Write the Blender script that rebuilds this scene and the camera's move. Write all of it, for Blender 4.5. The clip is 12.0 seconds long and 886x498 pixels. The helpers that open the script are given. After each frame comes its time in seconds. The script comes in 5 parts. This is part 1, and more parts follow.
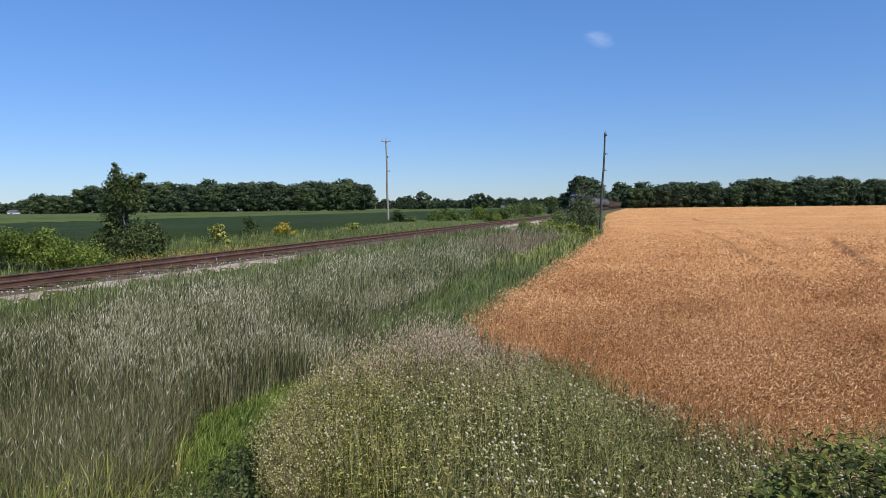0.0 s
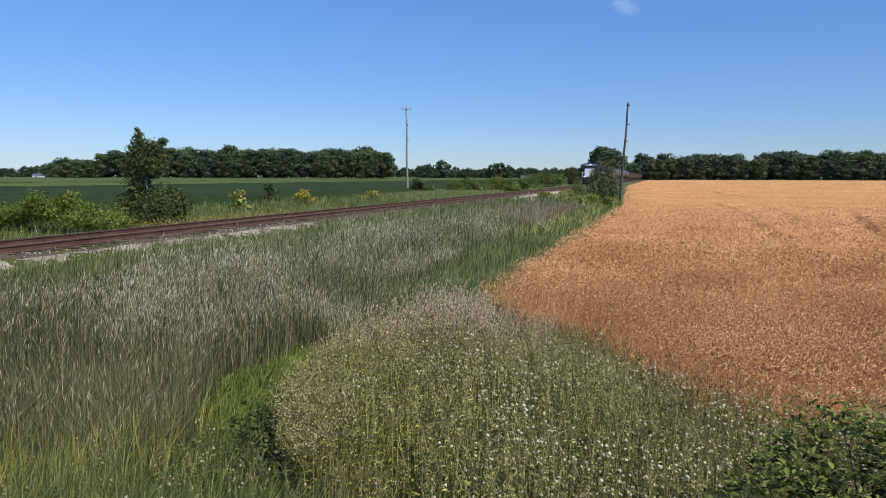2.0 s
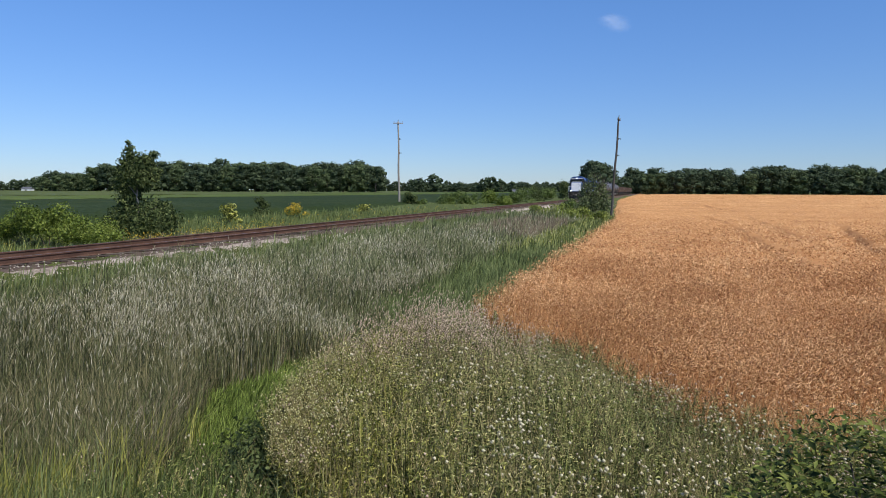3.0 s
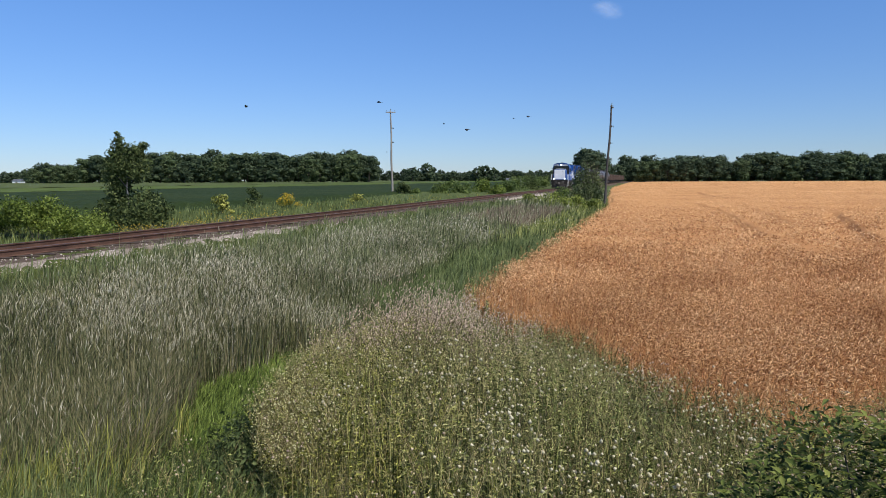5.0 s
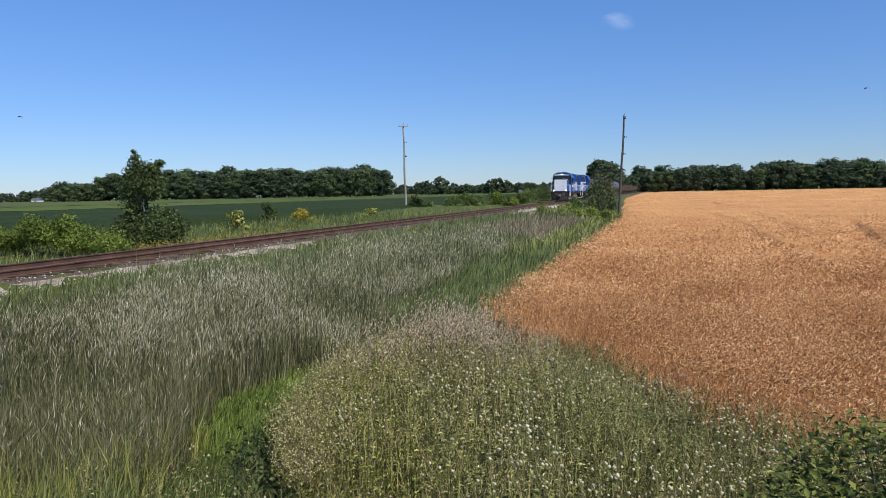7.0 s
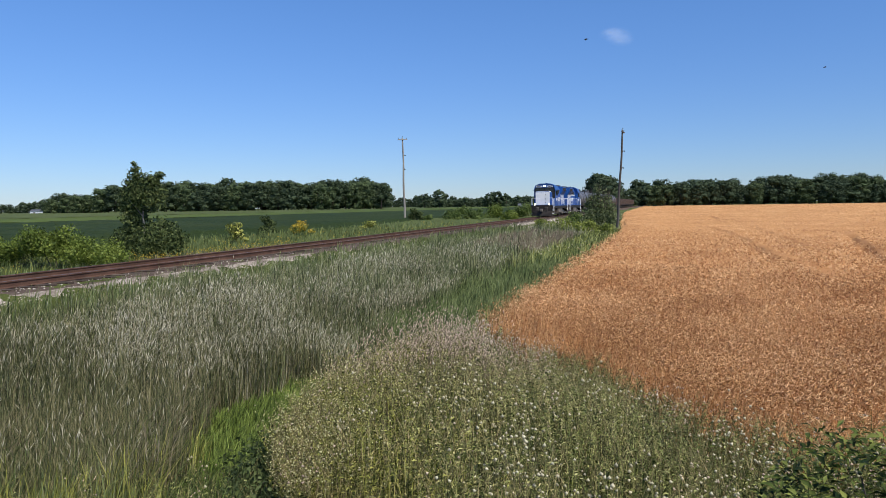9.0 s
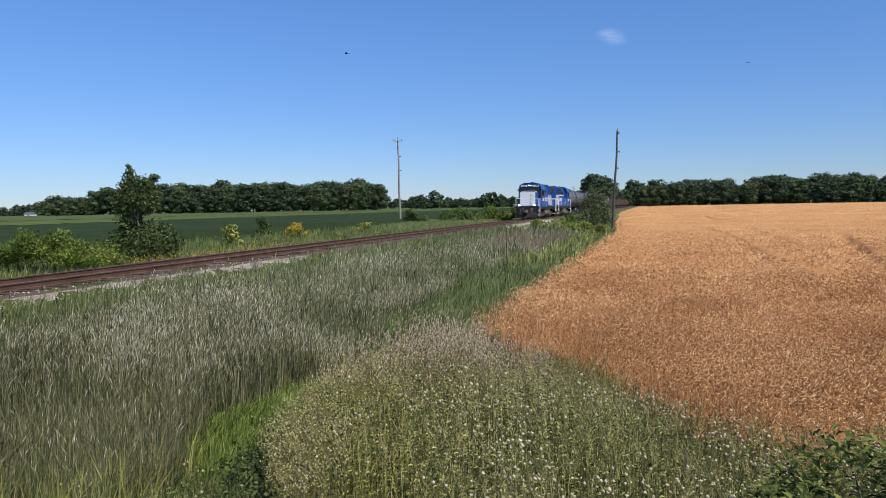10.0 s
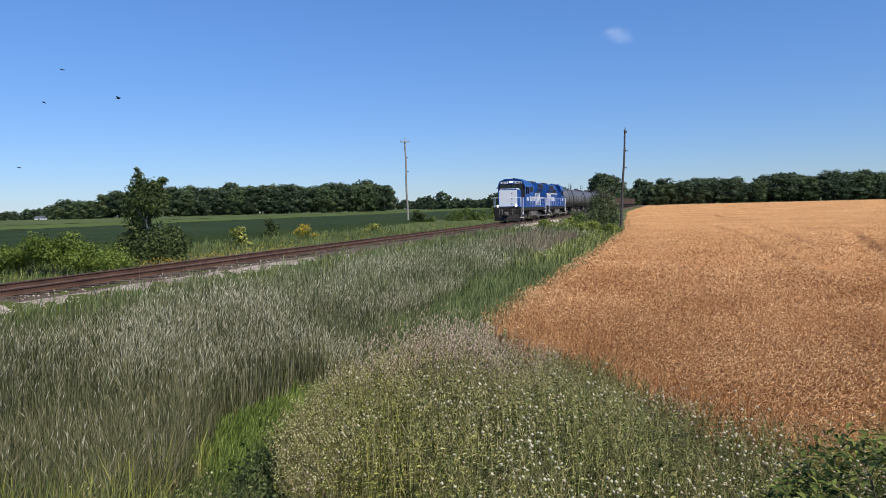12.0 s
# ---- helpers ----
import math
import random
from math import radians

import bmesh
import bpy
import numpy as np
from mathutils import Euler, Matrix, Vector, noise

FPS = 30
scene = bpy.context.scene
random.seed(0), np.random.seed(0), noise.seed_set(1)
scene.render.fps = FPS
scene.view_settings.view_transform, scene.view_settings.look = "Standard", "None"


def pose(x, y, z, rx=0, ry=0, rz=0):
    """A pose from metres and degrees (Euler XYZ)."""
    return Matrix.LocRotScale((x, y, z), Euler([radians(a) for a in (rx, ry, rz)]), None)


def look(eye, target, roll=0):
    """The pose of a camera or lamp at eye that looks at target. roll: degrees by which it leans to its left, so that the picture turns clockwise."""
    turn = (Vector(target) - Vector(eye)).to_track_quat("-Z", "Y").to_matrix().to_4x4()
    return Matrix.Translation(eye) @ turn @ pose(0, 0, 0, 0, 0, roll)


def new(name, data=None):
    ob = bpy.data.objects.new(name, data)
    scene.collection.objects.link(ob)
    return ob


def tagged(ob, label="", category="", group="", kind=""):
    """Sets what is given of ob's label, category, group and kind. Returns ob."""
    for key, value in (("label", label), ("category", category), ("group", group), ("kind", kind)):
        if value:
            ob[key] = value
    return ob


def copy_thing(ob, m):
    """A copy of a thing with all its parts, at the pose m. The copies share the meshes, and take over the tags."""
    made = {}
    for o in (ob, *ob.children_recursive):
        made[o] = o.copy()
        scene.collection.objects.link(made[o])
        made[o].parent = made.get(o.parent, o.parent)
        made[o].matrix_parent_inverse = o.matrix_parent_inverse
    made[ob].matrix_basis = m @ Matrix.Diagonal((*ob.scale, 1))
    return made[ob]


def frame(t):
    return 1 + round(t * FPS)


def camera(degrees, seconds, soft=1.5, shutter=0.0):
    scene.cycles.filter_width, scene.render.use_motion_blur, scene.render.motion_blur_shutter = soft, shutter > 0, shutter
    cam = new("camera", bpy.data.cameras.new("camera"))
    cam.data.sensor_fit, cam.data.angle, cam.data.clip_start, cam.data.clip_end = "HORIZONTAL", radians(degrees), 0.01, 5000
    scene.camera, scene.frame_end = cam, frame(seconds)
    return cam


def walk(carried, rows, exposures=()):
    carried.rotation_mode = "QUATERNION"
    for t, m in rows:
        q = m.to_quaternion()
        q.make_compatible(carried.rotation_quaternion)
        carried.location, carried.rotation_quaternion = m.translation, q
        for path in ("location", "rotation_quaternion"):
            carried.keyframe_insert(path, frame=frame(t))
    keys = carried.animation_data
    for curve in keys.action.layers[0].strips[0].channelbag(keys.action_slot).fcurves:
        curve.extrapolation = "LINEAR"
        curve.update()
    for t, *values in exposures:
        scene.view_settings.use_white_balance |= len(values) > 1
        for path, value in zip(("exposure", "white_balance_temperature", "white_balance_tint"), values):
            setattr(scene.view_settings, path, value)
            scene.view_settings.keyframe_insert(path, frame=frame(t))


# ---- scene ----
cam = camera(64.5, 12.0, soft=0.8)
# seconds, x, y, z, yaw, pitch, roll: a standing person with a phone
ROWS = [
    (0.0, 0.000, 0.000, 1.750, 0.00, -3.41, 0.66),
    (0.5, 0.029, -0.033, 1.751, 1.17, -4.37, 0.62),
    (1.0, 0.021, 0.008, 1.733, 1.40, -5.75, -0.12),
    (1.1, 0.060, -0.205, 1.659, 0.36, -3.94, -0.78),
    (1.2, -0.027, 0.016, 1.719, -2.66, -3.71, -0.29),
    (1.3, -0.048, -0.088, 1.665, 2.07, -4.88, 1.04),
    (1.5, 0.010, -0.092, 1.723, -0.43, -5.40, -0.91),
    (2.0, 0.021, -0.106, 1.739, 1.59, -5.91, -0.12),
    (2.5, 0.004, -0.066, 1.736, 0.70, -5.15, 0.39),
    (3.0, -0.004, -0.056, 1.722, 0.91, -4.78, -0.20),
    (3.2, -0.016, -0.077, 1.715, 0.91, -4.38, -0.54),
    (4.8, 0.040, 0.023, 1.732, 1.22, -4.41, -1.10),
    (5.0, 0.047, 0.054, 1.723, 0.39, -5.66, 0.25),
    (5.5, 0.035, 0.047, 1.731, 0.98, -4.86, 0.39),
    (6.0, 0.020, 0.061, 1.718, 0.75, -8.54, 0.63),
    (6.5, 0.068, 0.026, 1.701, 2.87, -4.29, 1.07),
    (7.0, 0.038, 0.057, 1.722, 1.46, -4.59, 1.05),
    (7.5, 0.040, 0.062, 1.717, 1.16, -5.42, 0.87),
    (7.7, 0.048, -0.076, 1.714, 1.50, -4.80, 0.74),
    (9.5, 0.045, 0.005, 1.730, 1.23, -3.50, 0.90),
    (10.0, 0.046, -0.012, 1.744, 1.01, -3.46, 1.03),
    (10.5, 0.050, -0.010, 1.733, 0.77, -2.69, 1.17),
    (11.0, 0.069, 0.033, 1.730, 0.65, -3.45, 1.33),
    (11.5, 0.052, 0.024, 1.721, 0.81, -3.49, 1.59),
    (12.0, 0.051, 0.017, 1.735, 1.63, -3.39, 1.49),
]
walk(cam, [(t, pose(x, y, z, 90 + pitch, roll, yaw)) for t, x, y, z, yaw, pitch, roll in ROWS], exposures=[(0.0, 0.0), (12.0, 0.0)])

# ---- sky and sun ----
SUN_AZ, SUN_EL = 138.0, 50.0
world = bpy.data.worlds.new("sky")
scene.world = world
world.use_nodes = True
wn = world.node_tree.nodes
sky = wn.new("ShaderNodeTexSky")
sky.sky_type, sky.sun_disc = "NISHITA", False
sky.sun_elevation, sky.sun_rotation = radians(SUN_EL), radians(SUN_AZ)
sky.altitude, sky.air_density, sky.dust_density, sky.ozone_density = 200.0, 1.0, 0.1, 4.0
wn["Background"].inputs["Strength"].default_value = 0.15
tint = wn.new("ShaderNodeMix")
tint.data_type, tint.blend_type = "RGBA", "MULTIPLY"
tint.inputs["Factor"].default_value = 1.0
fade = wn.new("ShaderNodeValToRGB")
fade.color_ramp.interpolation = "EASE"
fade.color_ramp.elements[0].position, fade.color_ramp.elements[1].position = 0.0, 0.36
fade.color_ramp.elements[0].color, fade.color_ramp.elements[1].color = (0.44, 0.54, 0.765, 1), (0.505, 0.715, 0.985, 1)
upward = wn.new("ShaderNodeSeparateXYZ")
world.node_tree.links.new(wn.new("ShaderNodeTexCoord").outputs["Generated"], upward.inputs[0])
world.node_tree.links.new(upward.outputs["Z"], fade.inputs[0])
world.node_tree.links.new(fade.outputs[0], tint.inputs["B"])
world.node_tree.links.new(sky.outputs[0], tint.inputs["A"])
world.node_tree.links.new(tint.outputs["Result"], wn["Background"].inputs["Color"])
sun = new("sun", bpy.data.lights.new("sun", "SUN"))
sun.data.energy, sun.data.angle, sun.data.color = 5.0, radians(0.53), (1.0, 0.95, 0.87)
sa, se = radians(SUN_AZ), radians(SUN_EL)
sun.matrix_world = look((40, -40, 60), (40 - math.sin(sa) * math.cos(se), -40 - math.cos(sa) * math.cos(se), 60 - math.sin(se)))

# ---- the plan: the track's line, distances along it (s) and across it (q) ----
P0 = np.array([-11.6, 18.5])
U = np.array([0.2785, 0.9604])
N = np.array([0.9604, -0.2785])
rng = np.random.default_rng(7)


def place_sq(s, q):
    return P0[0] + s * U[0] + q * N[0], P0[1] + s * U[1] + q * N[1]


def across(x, y):
    return (x - P0[0]) * N[0] + (y - P0[1]) * N[1]


def along(x, y):
    """Metres from the road on which the camera stands, in the track's direction."""
    return x * U[0] + y * U[1]


def smooth(a, b, v):
    t = np.clip((v - a) / (b - a), 0, 1)
    return t * t * (3 - 2 * t)


def wobble(x, y, f=1.0):
    return (np.sin(1.7 * f * x + 0.9 * f * y) + np.sin(-1.1 * f * x + 2.3 * f * y + 1.3) + np.sin(3.1 * f * x - 1.9 * f * y + 0.7)) / 3


HQ = np.array([-900, -200, -60, -15.5, -9, -5, -2.9, -1.7, -1.3, 1.3, 1.7, 2.9, 4.2, 6.5, 9.5, 11, 13, 40, 300, 900])
HZ = np.array([0.0, -0.1, -0.3, -0.2, -0.4, -0.62, -0.6, -0.22, -0.2, -0.2, -0.22, -0.62, -0.95, -1.2, -1.42, -1.3, -1.1, -1.1, -0.75, -0.6])


def ground_z(x, y):
    q = across(x, y)
    z = np.interp(q, HQ, HZ) + 0.04 * wobble(x, y, 0.5) * smooth(3, 6, np.abs(q))
    bank = 1 - smooth(0.4, 3.8, along(x, y))
    return z * (1 - bank) + 0.12 * bank * (np.abs(q) > 3.0) + bank * z * (np.abs(q) <= 3.0)


def in_wheat(x, y, grow=0.0):
    q, e = across(x, y) - 16.3, along(x, y)
    w = 0.22 * wobble(x, y, 1.3) + 0.35 * np.sin(1.9 * x - 1.6) * ((e < 14) & (x > 0.85))
    edge = np.interp(e, [0, 60, 100, 180, 400], [-3.5, -3.5, -5.8, -9.8, -11.8])
    return (q > edge - grow + w) & (e > 7.6 - grow + w) & (e > 13.7 - 1.57 * (q + 3.5) - grow + w)


def gravel_zone(x, y):
    """A bare patch of pale gravel on the track's shoulder."""
    q, s = across(x, y), (x - P0[0]) * U[0] + (y - P0[1]) * U[1]
    return (q > 1.8) & (q < 4.6 + 0.5 * wobble(x, y, 0.4)) & (s > 55 + wobble(x, y, 0.5)) & (s < 84)


def weed_left(y):
    return np.interp(y, [1, 3, 4.5, 5.8, 6.8, 9, 10.6, 12], [-0.1, -0.25, -0.8, -1.5, -1.75, -1.3, -0.5, 0.6])


def in_weeds(x, y):
    return (x > weed_left(y) + 0.15 * wobble(x, y, 2.0)) & (y < 10.7 + 0.3 * wobble(x, y, 1.5)) & ~in_wheat(x, y, -0.3)


# ---- materials ----
def material(name, colours, scale=3.0, fine=40.0, rough=0.7, bump=0.0, island=0.0, per_object=0.0, metal=0.0, translucent=0.0, detail=4.0, coat=0.0, stretch=None, spec=0.5):
    """colours: two or three base colours, mixed by coarse and fine noise, and by a random value of each island or object."""
    m = bpy.data.materials.new(name)
    m.use_nodes = True
    t = m.node_tree
    n, link = t.nodes, t.links.new
    bsdf, out = n["Principled BSDF"], n["Material Output"]
    bsdf.inputs["Roughness"].default_value, bsdf.inputs["Metallic"].default_value = rough, metal
    bsdf.inputs["Coat Weight"].default_value = coat
    bsdf.inputs["Specular IOR Level"].default_value = spec if not translucent else 0.25
    co = n.new("ShaderNodeTexCoord").outputs["Object"]
    if stretch:
        mp = n.new("ShaderNodeMapping")
        mp.inputs["Scale"].default_value = stretch
        link(co, mp.inputs["Vector"])
        co = mp.outputs[0]
    a, b = n.new("ShaderNodeTexNoise"), n.new("ShaderNodeTexNoise")
    for node, s in ((a, scale), (b, fine)):
        node.inputs["Scale"].default_value, node.inputs["Detail"].default_value = s, detail
        link(co, node.inputs["Vector"])
    mixed = n.new("ShaderNodeMath")
    mixed.operation = "MULTIPLY_ADD"
    link(b.outputs["Fac"], mixed.inputs[0])
    mixed.inputs[1].default_value = 0.6
    half = n.new("ShaderNodeMath")
    half.operation = "MULTIPLY_ADD"
    link(a.outputs["Fac"], half.inputs[0])
    half.inputs[1].default_value, half.inputs[2].default_value = 0.9, -0.25
    link(half.outputs[0], mixed.inputs[2])
    fac = mixed.outputs[0]
    if island or per_object:
        src = n.new("ShaderNodeNewGeometry").outputs["Random Per Island"] if island else n.new("ShaderNodeObjectInfo").outputs["Random"]
        k = island or per_object
        add = n.new("ShaderNodeMath")
        add.operation = "MULTIPLY_ADD"
        link(src, add.inputs[0])
        add.inputs[1].default_value = k
        sub = n.new("ShaderNodeMath")
        sub.operation = "SUBTRACT"
        link(fac, sub.inputs[0])
        sub.inputs[1].default_value = k / 2
        link(sub.outputs[0], add.inputs[2])
        fac = add.outputs[0]
    ramp = n.new("ShaderNodeValToRGB")
    el = ramp.color_ramp.elements
    el[0].position, el[1].position = 0.22, 0.82
    el[0].color, el[1].color = (*colours[0], 1), (*colours[-1], 1)
    if len(colours) == 3:
        mid = el.new(0.5)
        mid.color = (*colours[1], 1)
    link(fac, ramp.inputs[0])
    link(ramp.outputs[0], bsdf.inputs["Base Color"])
    if bump:
        bp = n.new("ShaderNodeBump")
        bp.inputs["Strength"].default_value, bp.inputs["Distance"].default_value = min(1.0, bump), 0.02 if bump <= 1 else 0.02 * bump
        link(mixed.outputs[0], bp.inputs["Height"])
        link(bp.outputs[0], bsdf.inputs["Normal"])
    if translucent:
        tr, mx = n.new("ShaderNodeBsdfTranslucent"), n.new("ShaderNodeMixShader")
        mx.inputs[0].default_value = translucent
        link(ramp.outputs[0], tr.inputs["Color"])
        link(bsdf.outputs[0], mx.inputs[1])
        link(tr.outputs[0], mx.inputs[2])
        link(mx.outputs[0], out.inputs["Surface"])
    return m


def glow(name, colour, strength):
    m = bpy.data.materials.new(name)
    m.use_nodes = True
    b = m.node_tree.nodes["Principled BSDF"]
    b.inputs["Base Color"].default_value = (*colour, 1)
    b.inputs["Emission Color"].default_value = (*colour, 1)
    b.inputs["Emission Strength"].default_value = strength
    return m


M = dict(
    soil=material("soil_and_thatch", [(0.040, 0.046, 0.011), (0.072, 0.086, 0.020), (0.104, 0.112, 0.034)], 0.6, 14, 0.95, 1.0, spec=0.08),
    wheat_floor=material("wheat_canopy", [(0.290, 0.125, 0.046), (0.440, 0.215, 0.083), (0.560, 0.305, 0.130)], 0.16, 7, 0.9, 3.0, detail=8, spec=0.08),
    wheat=material("ripe_wheat", [(0.260, 0.112, 0.040), (0.540, 0.282, 0.112), (0.840, 0.550, 0.285)], 0.35, 20, 0.75, island=0.7, translucent=0.15),
    wheat_far=material("ripe_wheat_ears_afar", [(0.380, 0.185, 0.072), (0.560, 0.305, 0.128), (0.740, 0.450, 0.215)], 0.12, 20, 0.8, island=0.3, translucent=0.1),
    soy=material("soybean_canopy", [(0.014, 0.026, 0.006), (0.027, 0.042, 0.010), (0.048, 0.058, 0.014)], 0.1, 4, 0.8, 4.0, detail=8, spec=0.08),
    hay=material("light_green_crop", [(0.050, 0.074, 0.016), (0.084, 0.115, 0.026), (0.122, 0.150, 0.044)], 0.09, 3, 0.9, 3.0, detail=8, spec=0.08),
    far_crop=material("far_green_crop", [(0.055, 0.072, 0.022), (0.085, 0.106, 0.034), (0.120, 0.135, 0.052)], 0.05, 3, 0.9, 3.0, spec=0.08),
    grass=material("green_grass", [(0.044, 0.064, 0.020), (0.140, 0.182, 0.060), (0.270, 0.310, 0.125)], 0.5, 12, 0.7, island=0.6, translucent=0.3),
    fresh=material("fresh_ditch_grass", [(0.040, 0.066, 0.012), (0.180, 0.255, 0.045), (0.320, 0.400, 0.095)], 0.8, 12, 0.65, island=0.85, translucent=0.3),
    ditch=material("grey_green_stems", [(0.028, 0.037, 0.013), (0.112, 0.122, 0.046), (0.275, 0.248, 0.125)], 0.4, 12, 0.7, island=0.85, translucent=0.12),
    # a paler copy of the stem colour, for stems farther from the camera
    ditch_far=material("paler_far_stems", [(0.058, 0.074, 0.030), (0.172, 0.196, 0.084), (0.330, 0.335, 0.172)], 0.4, 12, 0.7, island=0.8, translucent=0.2),
    dry=material("dry_seed_heads", [(0.205, 0.180, 0.112), (0.420, 0.388, 0.260), (0.680, 0.635, 0.480)], 0.4, 20, 0.8, island=0.6, translucent=0.10),
    yellow_green=material("yellow_green_weeds", [(0.052, 0.066, 0.010), (0.255, 0.268, 0.052), (0.480, 0.465, 0.120)], 0.8, 15, 0.7, island=0.85, translucent=0.22),
    weed=material("weed_leaves", [(0.040, 0.056, 0.012), (0.285, 0.305, 0.090), (0.620, 0.570, 0.240)], 0.6, 15, 0.65, island=0.85, translucent=0.2),
    straw=material("straw_stems", [(0.070, 0.063, 0.024), (0.255, 0.210, 0.090), (0.470, 0.380, 0.190)], 0.7, 15, 0.75, island=0.85, translucent=0.10),
    flower_white=material("white_flower_heads", [(0.506, 0.465, 0.312), (0.718, 0.651, 0.449)], 3, 30, 0.8, island=0.5, translucent=0.2),
    flower_cream=material("pale_yellow_flower_heads", [(0.560, 0.530, 0.230), (0.760, 0.730, 0.420)], 3, 30, 0.8, island=0.5, translucent=0.2),
    flower_purple=material("lilac_flower_heads", [(0.440, 0.320, 0.235), (0.700, 0.560, 0.415)], 3, 30, 0.8, island=0.5, translucent=0.2),
    flower_yellow=material("golden_flower_heads", [(0.50, 0.34, 0.03), (0.72, 0.53, 0.08)], 3, 30, 0.8, island=0.4, translucent=0.2),
    leaf_dark=material("dark_green_leaves", [(0.020, 0.034, 0.009), (0.062, 0.090, 0.025), (0.155, 0.185, 0.064)], 0.8, 12, 0.75, island=0.6, translucent=0.22),
    leaf_lime=material("yellowish_green_leaves", [(0.070, 0.096, 0.016), (0.230, 0.275, 0.048), (0.380, 0.410, 0.100)], 0.8, 12, 0.55, island=0.5, translucent=0.35),
    leaf_mid=material("mid_green_leaves", [(0.034, 0.058, 0.014), (0.115, 0.165, 0.036), (0.215, 0.265, 0.075)], 0.8, 12, 0.5, island=0.55, translucent=0.3),
    leaf_bright=material("bright_green_leaves", [(0.040, 0.062, 0.009), (0.130, 0.180, 0.026), (0.260, 0.310, 0.062)], 0.8, 12, 0.55, island=0.5, translucent=0.3),
    leaf_shrub=material("glossy_shrub_leaves", [(0.026, 0.040, 0.008), (0.095, 0.130, 0.024), (0.250, 0.275, 0.062)], 2, 20, 0.7, island=0.85, translucent=0.32),
    # woodland greens are raised and blued: distance haze put into the colour
    woods=material("hazed_woodland_leaves", [(0.026, 0.044, 0.022), (0.058, 0.084, 0.040), (0.102, 0.130, 0.066)], 0.12, 1.2, 0.8, island=0.3, translucent=0.22),
    woods_light=material("hazed_light_woodland_leaves", [(0.042, 0.066, 0.028), (0.084, 0.116, 0.046), (0.140, 0.172, 0.076)], 0.12, 1.2, 0.8, island=0.3, translucent=0.22),
    weed_soft=material("soft_green_weeds", [(0.046, 0.066, 0.014), (0.265, 0.305, 0.085), (0.520, 0.520, 0.200)], 0.8, 15, 0.75, island=0.85, translucent=0.25),
    leaf_grey=material("grey_green_leaves", [(0.032, 0.050, 0.018), (0.098, 0.130, 0.048), (0.200, 0.230, 0.100)], 0.8, 12, 0.55, island=0.6, translucent=0.25),
    tan=material("dry_pinkish_grass", [(0.120, 0.090, 0.055), (0.250, 0.195, 0.125), (0.380, 0.310, 0.215)], 0.6, 12, 0.8, island=0.6, translucent=0.15),
    bark=material("grey_bark", [(0.05, 0.04, 0.03), (0.12, 0.10, 0.08)], 2, 30, 0.9, 1.0, stretch=(1, 1, 0.2)),
    pole=material("weathered_pole_wood", [(0.16, 0.14, 0.115), (0.26, 0.235, 0.20), (0.34, 0.31, 0.27)], 1.5, 25, 0.85, 0.6, stretch=(1, 1, 0.08)),
    pole_dark=material("creosoted_pole_wood", [(0.034, 0.030, 0.027), (0.068, 0.060, 0.053), (0.120, 0.108, 0.095)], 1.5, 25, 0.85, 0.6, stretch=(1, 1, 0.08)),
    glass_insulator=material("insulator_glass", [(0.12, 0.16, 0.16), (0.3, 0.36, 0.36)], 3, 20, 0.2),
    rail=material("rusty_rail", [(0.050, 0.026, 0.018), (0.095, 0.050, 0.034), (0.150, 0.082, 0.056)], 1.5, 30, 0.9, 0.4, spec=0.2),
    rail_top=material("worn_rail_head", [(0.10, 0.06, 0.045), (0.22, 0.16, 0.13)], 1.5, 30, 0.45, 0.1, metal=0.6),
    tie=material("old_creosote_tie", [(0.046, 0.032, 0.024), (0.090, 0.066, 0.050), (0.155, 0.120, 0.092)], 2, 30, 0.95, 0.8, per_object=0.5, spec=0.2),
    ballast_bed=material("dirty_ballast_bed", [(0.048, 0.031, 0.022), (0.100, 0.070, 0.052), (0.180, 0.135, 0.102)], 1.2, 24, 0.95, 1.0, spec=0.15),
    stone_bed=material("limestone_shoulder", [(0.07, 0.052, 0.036), (0.27, 0.215, 0.165), (0.62, 0.54, 0.45)], 1.1, 12, 0.95, 1.0, detail=8),
    stone=material("limestone_ballast", [(0.26, 0.21, 0.165), (0.44, 0.375, 0.30), (0.62, 0.54, 0.45)], 2, 40, 0.9, 0.3, island=0.7),
    blue=material("faded_blue_paint", [(0.010, 0.056, 0.205), (0.014, 0.080, 0.285), (0.028, 0.118, 0.350)], 0.7, 14, 0.5, 0.05, coat=0.08, spec=0.3),
    white=material("chalky_white_paint", [(0.670, 0.670, 0.670), (0.864, 0.864, 0.864)], 1.2, 18, 0.45, 0.05),
    black=material("grimy_black_steel", [(0.010, 0.009, 0.008), (0.024, 0.020, 0.017), (0.055, 0.044, 0.036)], 2, 20, 0.75, 0.3, spec=0.25),
    grime=material("dusty_running_gear", [(0.05, 0.043, 0.036), (0.13, 0.112, 0.094), (0.25, 0.22, 0.18)], 2, 20, 0.8, 0.4),
    window=material("dark_cab_glass", [(0.006, 0.008, 0.010), (0.015, 0.018, 0.02)], 2, 20, 0.08),
    tank=material("sooty_grey_tank_paint", [(0.05, 0.052, 0.056), (0.10, 0.102, 0.108), (0.16, 0.16, 0.165)], 0.6, 9, 0.5, 0.2, stretch=(1, 1, 0.4)),
    brown=material("oxide_brown_paint", [(0.050, 0.030, 0.022), (0.098, 0.062, 0.046), (0.150, 0.100, 0.076)], 0.8, 12, 0.7, 0.3),
    lamp=glow("lit_headlight", (1.0, 0.96, 0.86), 3.0),
    bird=material("black_feathers", [(0.008, 0.008, 0.009), (0.02, 0.02, 0.022)], 6, 60, 0.6),
)


